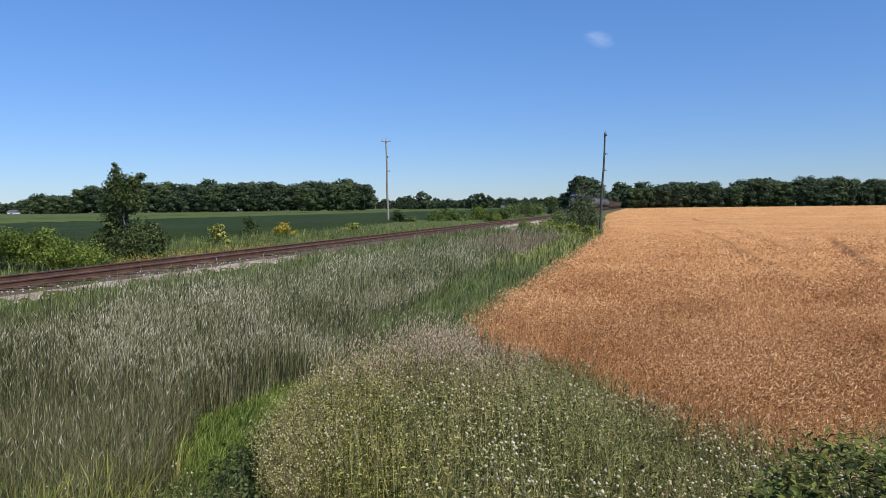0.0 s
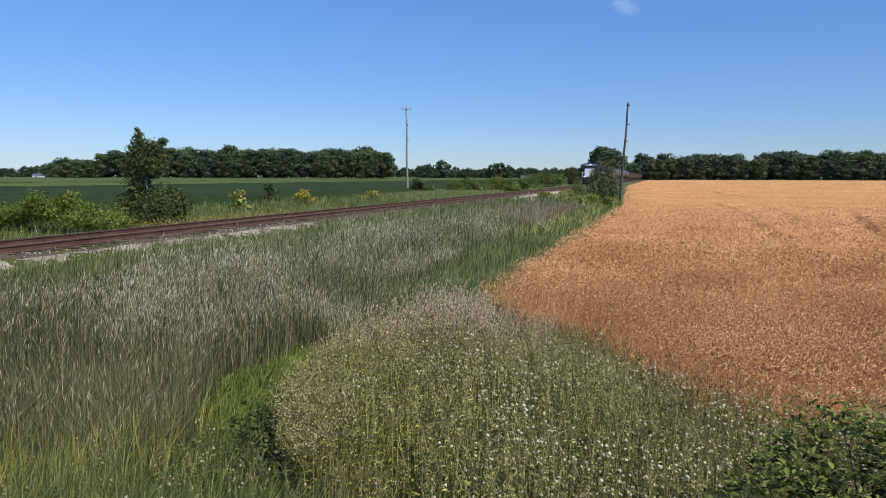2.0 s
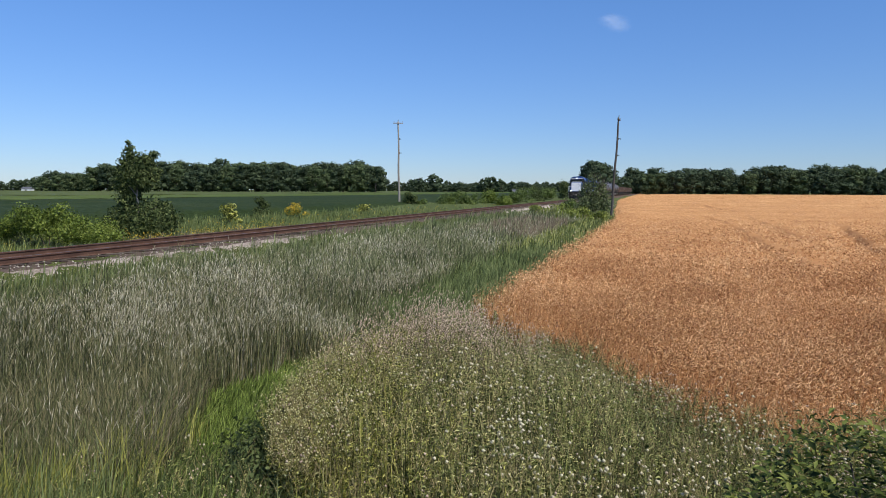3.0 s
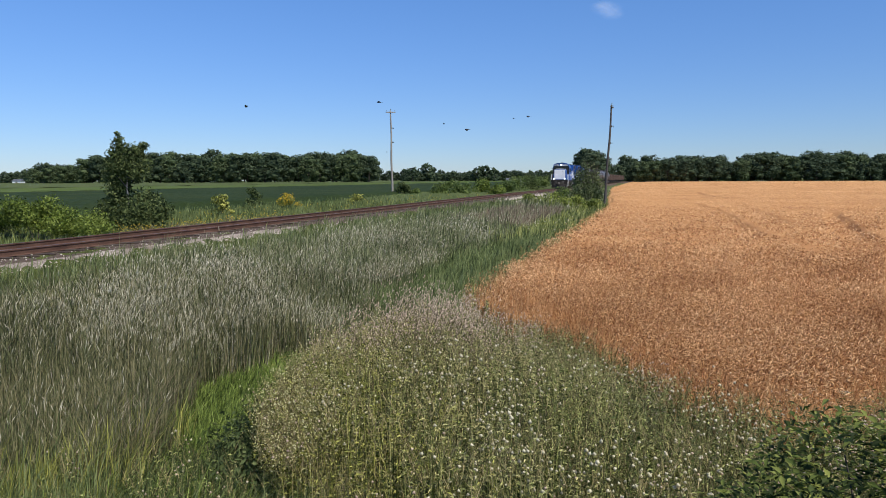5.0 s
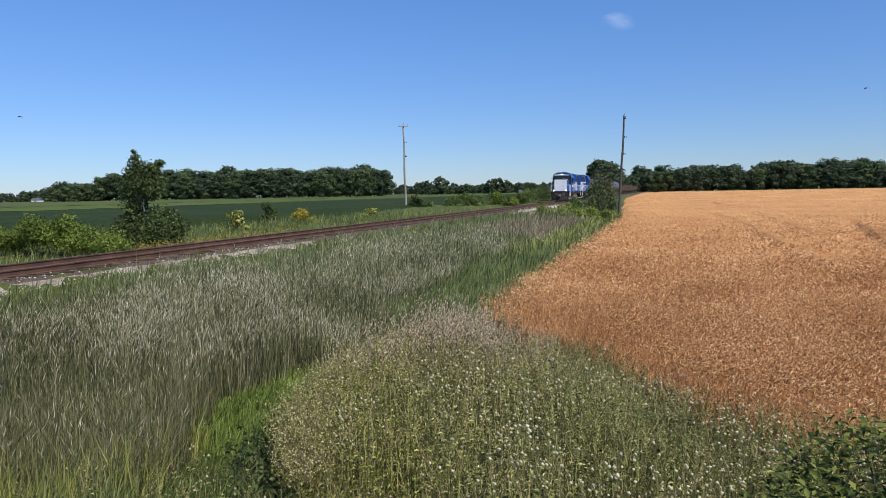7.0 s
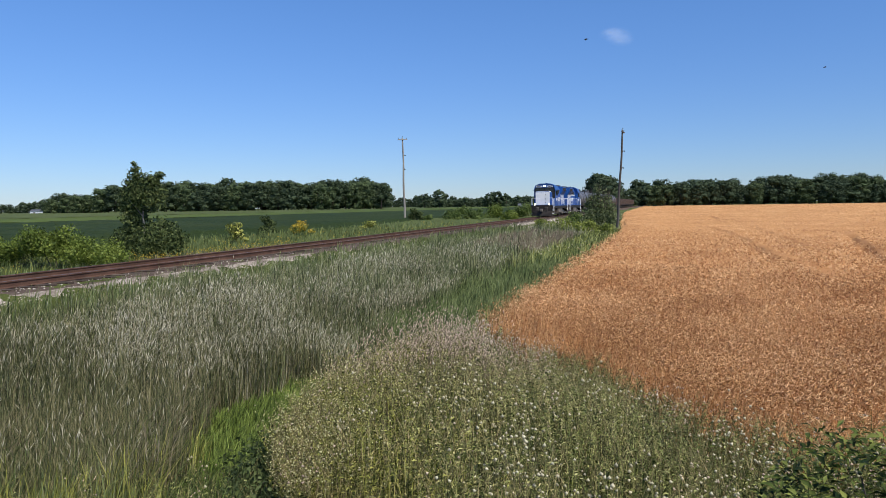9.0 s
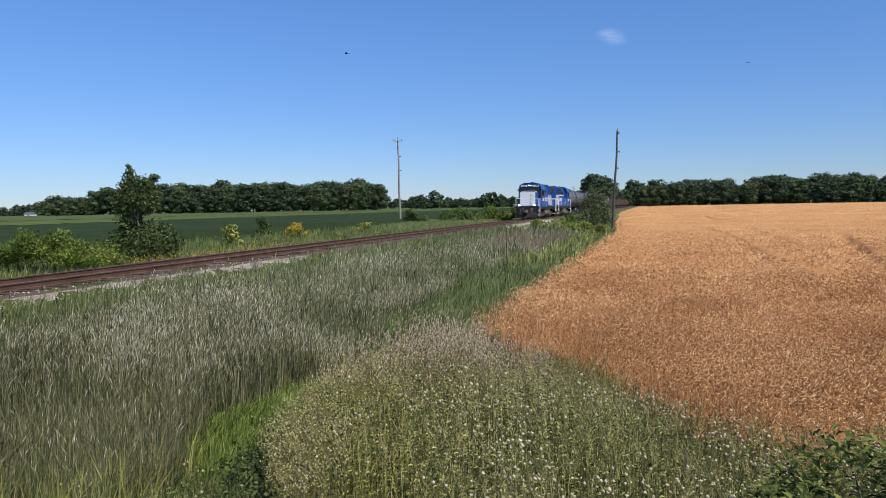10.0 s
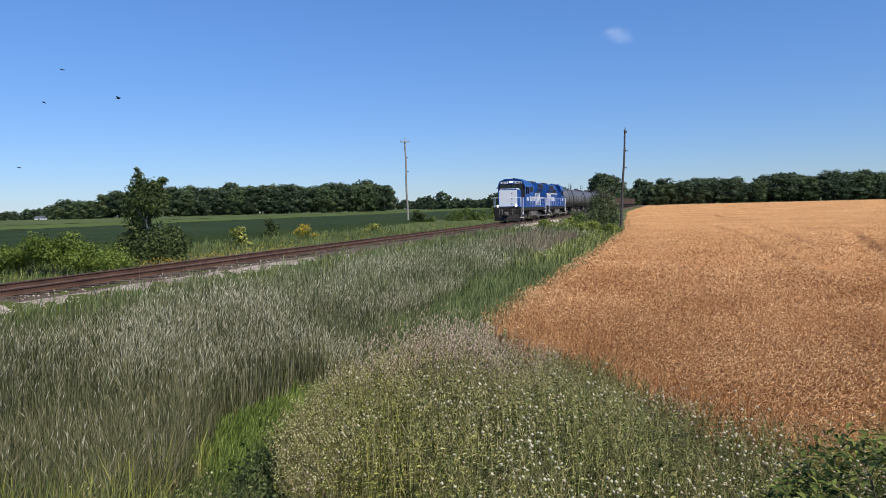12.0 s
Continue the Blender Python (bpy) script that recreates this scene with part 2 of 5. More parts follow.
# ---- mesh tools ----
def link_mesh(name, me, mat, parent=None, label=""):
    ob = new(name, me)
    if not me.materials:
        me.materials.append(mat)
    if parent:
        ob.parent = parent
    if label:
        ob["label"] = label
    return ob


def part(name, bm, mat, parent=None, label="", smooth_faces=False):
    me = bpy.data.meshes.new(name)
    bm.normal_update()
    bm.to_mesh(me)
    bm.free()
    if smooth_faces:
        for p in me.polygons:
            p.use_smooth = True
    return link_mesh(name, me, mat, parent, label)


def tri_mesh(name, verts, tris, flat=True):
    me = bpy.data.meshes.new(name)
    verts, tris = np.asarray(verts, dtype=np.float32), np.asarray(tris, dtype=np.int32)
    me.vertices.add(len(verts))
    me.vertices.foreach_set("co", verts.ravel())
    me.loops.add(tris.size)
    me.loops.foreach_set("vertex_index", tris.ravel())
    me.polygons.add(len(tris))
    me.polygons.foreach_set("loop_start", np.arange(0, tris.size, 3, dtype=np.int32))
    me.update(calc_edges=True)
    if not flat:
        me.polygons.foreach_set("use_smooth", np.ones(len(tris), dtype=bool))
    return me


def cloud_mesh(name, pieces):
    """One mesh of many alike bits: pieces is a list of (verts (n, k, 3), tris (m, 3) of one bit)."""
    vs, ts, base = [], [], 0
    for v, t in pieces:
        n, k = v.shape[:2]
        vs.append(v.reshape(-1, 3))
        ts.append((np.asarray(t)[None] + (np.arange(n) * k)[:, None, None]).reshape(-1, 3) + base)
        base += n * k
    return tri_mesh(name, np.concatenate(vs), np.concatenate(ts))


BLADE = [(0, 1, 3), (0, 3, 2), (2, 3, 4)]


def blades(pos, height, width, lean, heading, facing=None):
    """Bent grass blades: pos (n, 3); lean: how far the tip goes aside, in heights."""
    n = len(pos)
    facing = rng.uniform(0, np.pi, n) if facing is None else facing
    side = np.stack([np.cos(facing), np.sin(facing), np.zeros(n)], 1) * (width / 2)[:, None]
    d = np.stack([np.cos(heading), np.sin(heading), np.zeros(n)], 1)
    mid = pos + d * (lean * height * 0.3)[:, None] + np.array([0, 0, 1.0]) * (height * 0.58)[:, None]
    tip = pos + d * (lean * height)[:, None] + np.array([0, 0, 1.0]) * (height * np.sqrt(np.clip(1 - 0.6 * lean**2, 0.2, 1)))[:, None]
    return np.stack([pos - side, pos + side, mid - side * 0.8, mid + side * 0.8, tip], 1), mid, tip


HEAD = [(0, 1, 2), (0, 2, 3), (0, 3, 1), (4, 2, 1), (4, 3, 2), (4, 1, 3)]


def heads(start, end, width):
    """Three-sided spindles from start to end."""
    n = len(start)
    ax = end - start
    ax = ax / np.maximum(np.linalg.norm(ax, axis=1, keepdims=True), 1e-6)
    r = rng.normal(size=(n, 3))
    a = np.cross(ax, r)
    a /= np.maximum(np.linalg.norm(a, axis=1, keepdims=True), 1e-6)
    b = np.cross(ax, a)
    mid = start + (end - start) * 0.42
    w = (width / 2)[:, None]
    ring = [mid + w * (math.cos(k) * a + math.sin(k) * b) for k in (0, 2.094, 4.189)]
    return np.stack([start, *ring, end], 1)


LEAF = [(0, 1, 2), (0, 2, 3)]


def leaves(pos, direction, length, width, droop=0.3, level=0.8):
    n = len(pos)
    d = direction / np.maximum(np.linalg.norm(direction, axis=1, keepdims=True), 1e-6)
    r = rng.normal(size=(n, 3)) + np.array([0, 0, level])
    s = np.cross(d, r)
    s /= np.maximum(np.linalg.norm(s, axis=1, keepdims=True), 1e-6)
    l, w = length[:, None], width[:, None]
    mid = pos + d * l * 0.5
    tip = pos + d * l - np.array([0, 0, 1.0]) * l * droop
    return np.stack([pos, mid - s * w / 2, tip, mid + s * w / 2], 1)


def sprays(pos, out, length, width, jitter=0.5):
    """Leaf sprays whose flat side looks outwards, more or less."""
    n = len(pos)
    nn = out + rng.normal(scale=jitter, size=(n, 3))
    nn /= np.maximum(np.linalg.norm(nn, axis=1, keepdims=True), 1e-6)
    d = np.cross(nn, rng.normal(size=(n, 3)))
    d /= np.maximum(np.linalg.norm(d, axis=1, keepdims=True), 1e-6)
    w = np.cross(nn, d) * (width / 2)[:, None]
    l = d * length[:, None]
    return np.stack([pos - l / 2, pos - w - l * 0.05, pos + l / 2 - nn * (length * 0.15)[:, None], pos + w + l * 0.05], 1)


LANCE = [(0, 1, 3), (0, 3, 2), (1, 4, 3), (3, 4, 2)]


def lances(pos, direction, length, width, droop=0.35):
    """Long pointed leaves with a crease along the midrib."""
    n = len(pos)
    d = direction / np.maximum(np.linalg.norm(direction, axis=1, keepdims=True), 1e-6)
    up = np.array([0, 0, 1.0]) + rng.normal(scale=0.35, size=(n, 3))
    w = np.cross(d, up)
    w /= np.maximum(np.linalg.norm(w, axis=1, keepdims=True), 1e-6)
    nn = np.cross(w, d)
    l, h = length[:, None], width[:, None] / 2
    mid = pos + d * l * 0.45 - nn * h * 0.35
    tip = pos + d * l - np.array([0, 0, 1.0]) * l * droop
    return np.stack([pos, mid - w * h + nn * h * 0.5, mid + w * h + nn * h * 0.5, mid, tip], 1)


def box(bm, lo, hi, bevel=0.0):
    m = Matrix.LocRotScale([(a + b) / 2 for a, b in zip(lo, hi)], None, [b - a for a, b in zip(lo, hi)])
    made = bmesh.ops.create_cube(bm, size=1, matrix=m)["verts"]
    if bevel:
        edges = list({e for v in made for e in v.link_edges})
        bmesh.ops.bevel(bm, geom=edges, offset=bevel, segments=2, affect="EDGES", profile=0.6)
    return bm


def rod(bm, a, b, r0, r1=None, sides=8):
    a, b = Vector(a), Vector(b)
    m = Matrix.Translation((a + b) / 2) @ (b - a).to_track_quat("Z", "Y").to_matrix().to_4x4()
    bmesh.ops.create_cone(bm, cap_ends=True, segments=sides, radius1=r0, radius2=r0 if r1 is None else r1, depth=(b - a).length, matrix=m)
    return bm


def thing(name, label, category, at=None, group="", kind=""):
    ob = new(name)
    ob.empty_display_size = 0.2
    if at is not None:
        ob.matrix_world = at
    return tagged(ob, label, category, group, kind)


# ---- the ground, one sheet to the horizon ----
def polar_sheet(name, mat, height, radii, angles, keep=None, label="", category="", smooth_faces=True):
    rr, aa = np.meshgrid(radii, angles, indexing="ij")
    x, y = rr * np.sin(aa), rr * np.cos(aa)
    z = height(x, y)
    verts = np.stack([x, y, z], -1).reshape(-1, 3)
    nr, na = rr.shape
    i = (np.arange(nr - 1)[:, None] * na + np.arange(na - 1)[None]).ravel()
    if keep is not None:
        cx, cy = (x[:-1, :-1] + x[1:, 1:]) / 2, (y[:-1, :-1] + y[1:, 1:]) / 2
        i = i[keep(cx, cy).ravel()]
    tris = np.concatenate([np.stack([i, i + na, i + na + 1], 1), np.stack([i, i + na + 1, i + 1], 1)])
    used, inv = np.unique(tris, return_inverse=True)
    me = tri_mesh(name, verts[used], inv.reshape(-1, 3)[:, ::-1], flat=not smooth_faces)
    ob = link_mesh(name, me, mat)
    return tagged(ob, label, category, "", "structure")


full_circle = np.linspace(-np.pi, np.pi, 321)
polar_sheet("ground", M["soil"], ground_z, np.concatenate([[0.0], np.geomspace(0.4, 4000, 170)]), full_circle,
            label="rough earth and dry thatch between the crops", category="ground")
view = np.radians(np.linspace(-48, 48, 420))


LANES = (
    (((24.5, 45.0), (22.4, 40.9), (20.2, 36.2), (17.6, 30.9), (16.2, 27.5), (15.4, 24.0)), 1.0),
    (((20.5, 58.1), (17.1, 43.5), (13.0, 30.0), (10.5, 20.0)), 0.7),
    (((24.5, 60.0), (20.0, 45.0), (15.5, 31.0)), 0.6),
    (((37.0, 105.0), (31.5, 87.0), (28.8, 72.4)), 1.2),
)


def track_bumps(x, y):
    """Shallow lanes that a machine has pressed into the standing wheat."""
    lane = np.full(np.shape(x), 99.0)
    for points, depth in LANES:
        for (ax, ay), (bx, by) in zip(points, points[1:]):
            k = np.clip(((x - ax) * (bx - ax) + (y - ay) * (by - ay)) / ((bx - ax) ** 2 + (by - ay) ** 2), 0, 1)
            lane = np.minimum(lane, np.hypot(x - ax - k * (bx - ax), y - ay - k * (by - ay)) / depth)
    return lane


def wheat_top(x, y):
    edge = in_wheat(x, y, -0.35)
    z = ground_z(x, y) + 0.43 + 0.31 * smooth(10, 80, np.hypot(x, y)) + 0.05 * wobble(x, y, 0.7) + 0.03 * wobble(x, y, 2.9) + 0.07 * wobble(x, y, 0.12)
    z = z - 0.26 * (1 - smooth(0.25, 0.6, track_bumps(x, y)))
    return np.where(edge, z, ground_z(x, y) + 0.1)


polar_sheet("wheat_field", M["wheat_floor"], wheat_top, np.geomspace(4.5, 470, 260), np.radians(np.linspace(-10, 60, 330)),
            keep=lambda x, y: in_wheat(x, y, -0.25) & (y < 455), label="ripe golden wheat field standing to the woods", category="wheat field")


def band(q0, q1):
    return lambda x, y: (across(x, y) < q0) & (across(x, y) > q1) & (y < 1500)


left_view = np.radians(np.linspace(-60, 16, 330))
polar_sheet("soybean_field", M["soy"], lambda x, y: ground_z(x, y) + 0.45 * smooth(-13, -15, across(x, y)) + 0.07 * wobble(x, y, 2.1) + 0.05 * np.sin(across(x, y) * 8.2), np.geomspace(14, 1500, 300), left_view,
            keep=band(-13, -70), label="dark green soybean field in rows", category="field")
polar_sheet("hay_field", M["hay"], lambda x, y: ground_z(x, y) + 0.5 + 0.03 * wobble(x, y, 0.9), np.geomspace(40, 1500, 160), left_view,
            keep=band(-70, -113), label="light green strip of crop", category="field")
polar_sheet("far_field", M["far_crop"], lambda x, y: ground_z(x, y) + 0.55 + 0.04 * wobble(x, y, 0.5), np.geomspace(60, 1500, 120), left_view,
            keep=band(-113, -600), label="far dull green field before the woods", category="field")
for q0, q1, name in ((13.0, 3.6, "verge_grass"), (-2.9, -13.2, "verge_grass")):
    polar_sheet(name, M["far_crop"], lambda x, y: ground_z(x, y) - 0.05 + (0.33 + 0.12 * wobble(x, y, 1.6) + 0.08 * wobble(x, y, 4.1)) * smooth(62, 95, np.hypot(x, y)), np.geomspace(60, 500, 200), np.radians(np.linspace(-14, 22, 300)),
                keep=lambda x, y, q0=q0, q1=q1: band(q0, q1)(x, y) & ~in_wheat(x, y) & ~gravel_zone(x, y), label="rough green grass along the track", category="verge")

# ---- the railway ----
def build_track():
    track = thing("railway_track", "single railway track with rusty rails on old wooden ties", "railway track", pose(P0[0], P0[1], 0, 0, 0, -16.17))
    # in the track's space: y along, x to the camera's side
    prof = [(-0.07, -0.172), (0.07, -0.172), (0.07, -0.16), (0.012, -0.14), (0.012, -0.045), (0.036, -0.035), (0.036, -0.004), (0.03, 0.0),
            (-0.03, 0.0), (-0.036, -0.004), (-0.036, -0.035), (-0.012, -0.045), (-0.012, -0.14), (-0.07, -0.16)]
    for side in (-1, 1):
        bm = bmesh.new()
        rings = []
        for y in (-70, 0, 120, 700):
            rings.append([bm.verts.new((side * 0.7535 + px, y, pz)) for px, pz in prof])
        for a, b in zip(rings, rings[1:]):
            for k in range(len(prof)):
                bm.faces.new((a[k], a[(k + 1) % len(prof)], b[(k + 1) % len(prof)], b[k]))
        bmesh.ops.recalc_face_normals(bm, faces=bm.faces)
        rail = part("rail", bm, M["rail"], track)
        rail.data.materials.append(M["rail_top"])
        for p in rail.data.polygons:
            if abs(p.normal.z) > 0.9 and p.center.z > -0.01:
                p.material_index = 1
    # bed of dirty ballast between and beside the rails
    bm = bmesh.new()
    ys = np.concatenate([np.arange(-70, 80, 0.6), np.arange(80, 700, 12.0)])
    xs = [-2.75, -2.2, -1.75, -1.45, -0.9, -0.4, 0, 0.4, 0.9, 1.45, 1.75, 2.2, 2.75]
    zs = [-0.64, -0.42, -0.235, -0.205, -0.2, -0.205, -0.2, -0.205, -0.2, -0.205, -0.235, -0.42, -0.66]
    rows = [[bm.verts.new((x + random.uniform(-0.06, 0.06), y, z + random.uniform(-0.025, 0.025))) for x, z in zip(xs, zs)] for y in ys]
    for a, b in zip(rows, rows[1:]):
        for k in range(len(xs) - 1):
            bm.faces.new((a[k], a[k + 1], b[k + 1], b[k]))
    bed = part("ballast_bed", bm, M["ballast_bed"], track, "dirt-filled ballast bed", True)
    bed.data.materials.append(M["stone_bed"])
    for p in bed.data.polygons:
        if p.center.x > 1.7 and p.center.y < 13:
            p.material_index = 1
    # crushed limestone on the camera's shoulder
    n = 13000
    y = np.where(rng.random(n) < 0.75, rng.uniform(-12, 13, n), np.where(rng.random(n) < 0.4, rng.uniform(13, 26, n), rng.uniform(52, 84, n)))
    x = np.where(rng.random(n) < 0.8, rng.normal(2.25, 0.14, n), rng.uniform(-2.6, 2.6, n))
    pad = rng.random(n) < 0.3
    x, y = np.where(pad, rng.uniform(1.9, 4.7, n), x), np.where(pad, rng.uniform(55, 84, n), y)
    keepers = pad | (wobble(y * 0.25, y * 0.1, 1.0) > -0.45) | (rng.random(n) < 0.4)
    x, y = x[keepers], y[keepers]
    z = np.where(x > 2.75, np.interp(x, HQ, HZ), np.interp(x, xs, zs)) + 0.015
    size = rng.uniform(0.014, 0.04, len(x)) * np.where(y > 40, 2.4, 1)
    octa = np.array([(1, 0, 0), (-1, 0, 0), (0, 1, 0), (0, -1, 0), (0, 0, 0.7), (0, 0, -0.7)])
    v = octa[None] * size[:, None, None] * rng.uniform(0.6, 1.3, (len(x), 6, 1))
    rot = rng.uniform(0, np.pi, len(x))
    c, s_ = np.cos(rot)[:, None], np.sin(rot)[:, None]
    v = np.stack([v[..., 0] * c - v[..., 1] * s_, v[..., 0] * s_ + v[..., 1] * c, v[..., 2]], -1) + np.stack([x, y, z], 1)[:, None]
    me = cloud_mesh("limestone_gravel", [(v, [(0, 2, 4), (2, 1, 4), (1, 3, 4), (3, 0, 4), (2, 0, 5), (1, 2, 5), (3, 1, 5), (0, 3, 5)])])
    tagged(link_mesh("limestone_gravel", me, M["stone"], track, "pale crushed limestone"), kind="stuff")
    return track


track = build_track()


def build_ties():
    bm = bmesh.new()
    box(bm, (-1.3, -0.11, -0.13), (1.3, 0.11, 0.05), 0.012)
    me = bpy.data.meshes.new("tie")
    bm.to_mesh(me)
    bm.free()
    me.materials.append(M["tie"])
    for k in range(260):
        tie = new("tie", me)
        tie.parent = track
        tie.matrix_basis = pose(random.uniform(-0.06, 0.06), -16 + k * 0.52 + random.uniform(-0.04, 0.04), -0.215 + random.uniform(-0.015, 0.02), 0, random.uniform(-0.5, 0.5), random.uniform(-2, 2))


# ---- poles ----
def utility_pole(x, y, base, height, lean_x, lean_y, mat, label, arm_turn, radius=0.15):
    pole = thing("utility_pole", label, "utility pole", pose(x, y, base - 0.4, lean_y, lean_x, 0), "poles beside the track")
    bm = bmesh.new()
    h = height + 0.4
    prev = None
    for k in range(13):
        f = k / 12
        r = radius * (1 - 0.42 * f)
        ring = [bm.verts.new((r * math.cos(a) * (1 + 0.03 * math.sin(3 * a + k)) + 0.03 * math.sin(k * 0.9), r * math.sin(a) + 0.02 * math.sin(k * 0.7), h * f)) for a in np.linspace(0, 2 * math.pi, 13)[:-1]]
        if prev:
            for i in range(12):
                bm.faces.new((prev[i], prev[(i + 1) % 12], ring[(i + 1) % 12], ring[i]))
        prev = ring
    bm.faces.new(prev)
    part("shaft", bm, mat, pole, "", True)
    bm = box(bmesh.new(), (-0.62, -0.06, -0.05), (0.62, 0.06, 0.06), 0.012)
    arm = part("crossarm", bm, mat, pole, "short weathered wooden crossarm")
    arm.matrix_basis = pose(0, -0.12, h - 0.22, 0, 0, arm_turn)
    for dx in (-0.52, 0.52):
        bm = bmesh.new()
        rod(bm, (0, 0, 0), (0, 0, 0.14), 0.015)
        rod(bm, (0, 0, 0.1), (0, 0, 0.19), 0.05, 0.035, 10)
        ins = part("insulator", bm, M["glass_insulator"], arm, "glass insulator on a pin")
        ins.matrix_basis = pose(dx, 0, 0.055)
    bm = bmesh.new()
    rod(bm, (0, 0, 0), (0, 0, 0.2), 0.02)
    rod(bm, (0, 0, 0.12), (0, 0, 0.24), 0.055, 0.04, 10)
    part("insulator", bm, M["glass_insulator"], pole, "pole-top insulator").matrix_basis = pose(0, 0, h)
    for f, sx in ((0.8, 1), (0.64, 1)):
        bm = box(bmesh.new(), (-0.05, -0.05, -0.09), (0.07, 0.05, 0.09), 0.01)
        rod(bm, (0, 0, 0), (sx * 0.2, 0, 0.02), 0.018)
        rod(bm, (sx * 0.2, 0, -0.09), (sx * 0.2, 0, 0.07), 0.035, 0.025)
        part("bracket", bm, M["black"], pole, "rusted iron side bracket").matrix_basis = pose(sx * radius * 0.75, 0, h * f)
    return pole


utility_pole(-7.05, 90.0, -0.2, 10.6, -0.5, 0, M["pole"], "sun-bleached grey wooden utility pole beyond the track", 12)
utility_pole(16.75, 75.3, -1.15, 10.6, 3.2, 0, M["pole_dark"], "dark leaning wooden utility pole at the wheat's edge", 66)


# ---- trees ----
def lumps(bm, spots, subdiv=1, rough=0.25):
    for (x, y, z, r, sq) in spots:
        made = bmesh.ops.create_icosphere(bm, subdivisions=subdiv, radius=r, matrix=Matrix.Translation((x, y, z)))["verts"]
        for v in made:
            d = v.co - Vector((x, y, z))
            k = 1 + rough * noise.noise(v.co * (2.2 / max(r, 0.3)))
            v.co = Vector((x, y, z)) + Vector((d.x, d.y, d.z * sq)) * k


def leaf_shell(spots, n, size, spread=0.18, jitter=0.55, slim=(0.35, 0.65)):
    """Leaves on and just beyond a set of (x, y, z, r, squash) lumps."""
    sp = np.array(spots)
    pick = rng.choice(len(sp), n, p=sp[:, 3] ** 2 / (sp[:, 3] ** 2).sum())
    d = rng.normal(size=(n, 3))
    d /= np.linalg.norm(d, axis=1, keepdims=True)
    ragged = 1 + 0.22 * np.sin(5.1 * d[:, 0] + 2.0 * pick) * np.sin(4.3 * d[:, 1] + 1.3 * pick) * np.sin(4.7 * d[:, 2] + pick)
    r = sp[pick, 3] * rng.normal(1.0, spread, n) * ragged
    pos = sp[pick, :3] + d * r[:, None] * np.stack([np.ones(n), np.ones(n), sp[pick, 4]], 1)
    ln = rng.uniform(0.6, 1.5, n) * size
    return sprays(pos, d, ln, ln * rng.uniform(*slim, n), jitter)


def woodland_tree(height, seed, mat, sprigs=1700, label="broad leafy tree in dense far woodland", wide=0.30, low=0.16):
    r = random.Random(seed)
    tree = thing("tree", label, "tree", None, "woodland trees")
    bm = bmesh.new()
    rod(bm, (0, 0, -0.5), (0.1, 0, height * 0.55), 0.28, 0.16, 7)
    for k in range(4):
        a = r.uniform(0, 6.28)
        rod(bm, (0, 0, height * 0.3), (math.cos(a) * 2, math.sin(a) * 2, height * 0.62), 0.11, 0.04, 5)
    part("trunk", bm, M["bark"], tree)
    # boughs on a domed crown, with smaller ones at the hem
    spots = []
    for k in range(19):
        f = (k + r.random()) / 19
        z = low + (0.90 - low) * f
        dome = math.sqrt(max(0.04, 1 - ((z - 0.45) / 0.5) ** 2))
        a = k * 2.4 + r.uniform(-0.5, 0.5)
        d = height * wide * dome * r.uniform(0.55, 0.95)
        spots.append((math.cos(a) * d, math.sin(a) * d, height * z, height * r.uniform(0.10, 0.17), r.uniform(0.75, 1.0)))
    spots.append((r.uniform(-1, 1), r.uniform(-1, 1), height * 0.88, height * 0.12, 0.9))
    bm = bmesh.new()
    lumps(bm, [(x, y, z, q * 0.82, sq) for x, y, z, q, sq in spots[::2]], 1, 0.5)
    core = bpy.data.meshes.new("core")
    bm.to_mesh(core)
    bm.free()
    n = len(core.vertices)
    cv = np.empty(n * 3, dtype=np.float32)
    core.vertices.foreach_get("co", cv)
    core.calc_loop_triangles()
    ct = np.empty(len(core.loop_triangles) * 3, dtype=np.int32)
    core.loop_triangles.foreach_get("vertices", ct)
    bpy.data.meshes.remove(core)
    lv = leaf_shell(spots, sprigs, height * 0.052 * math.sqrt(1700 / sprigs), 0.12, 0.5, (0.5, 0.9))
    lv[..., 2] = np.maximum(lv[..., 2], 0.1)
    lt = (np.asarray(LEAF)[None] + (np.arange(len(lv)) * 4)[:, None, None]).reshape(-1, 3) + n
    me = tri_mesh("crown", np.concatenate([cv.reshape(-1, 3), lv.reshape(-1, 3)]), np.concatenate([ct.reshape(-1, 3), lt]))
    link_mesh("crown", me, mat, tree)
    return tree


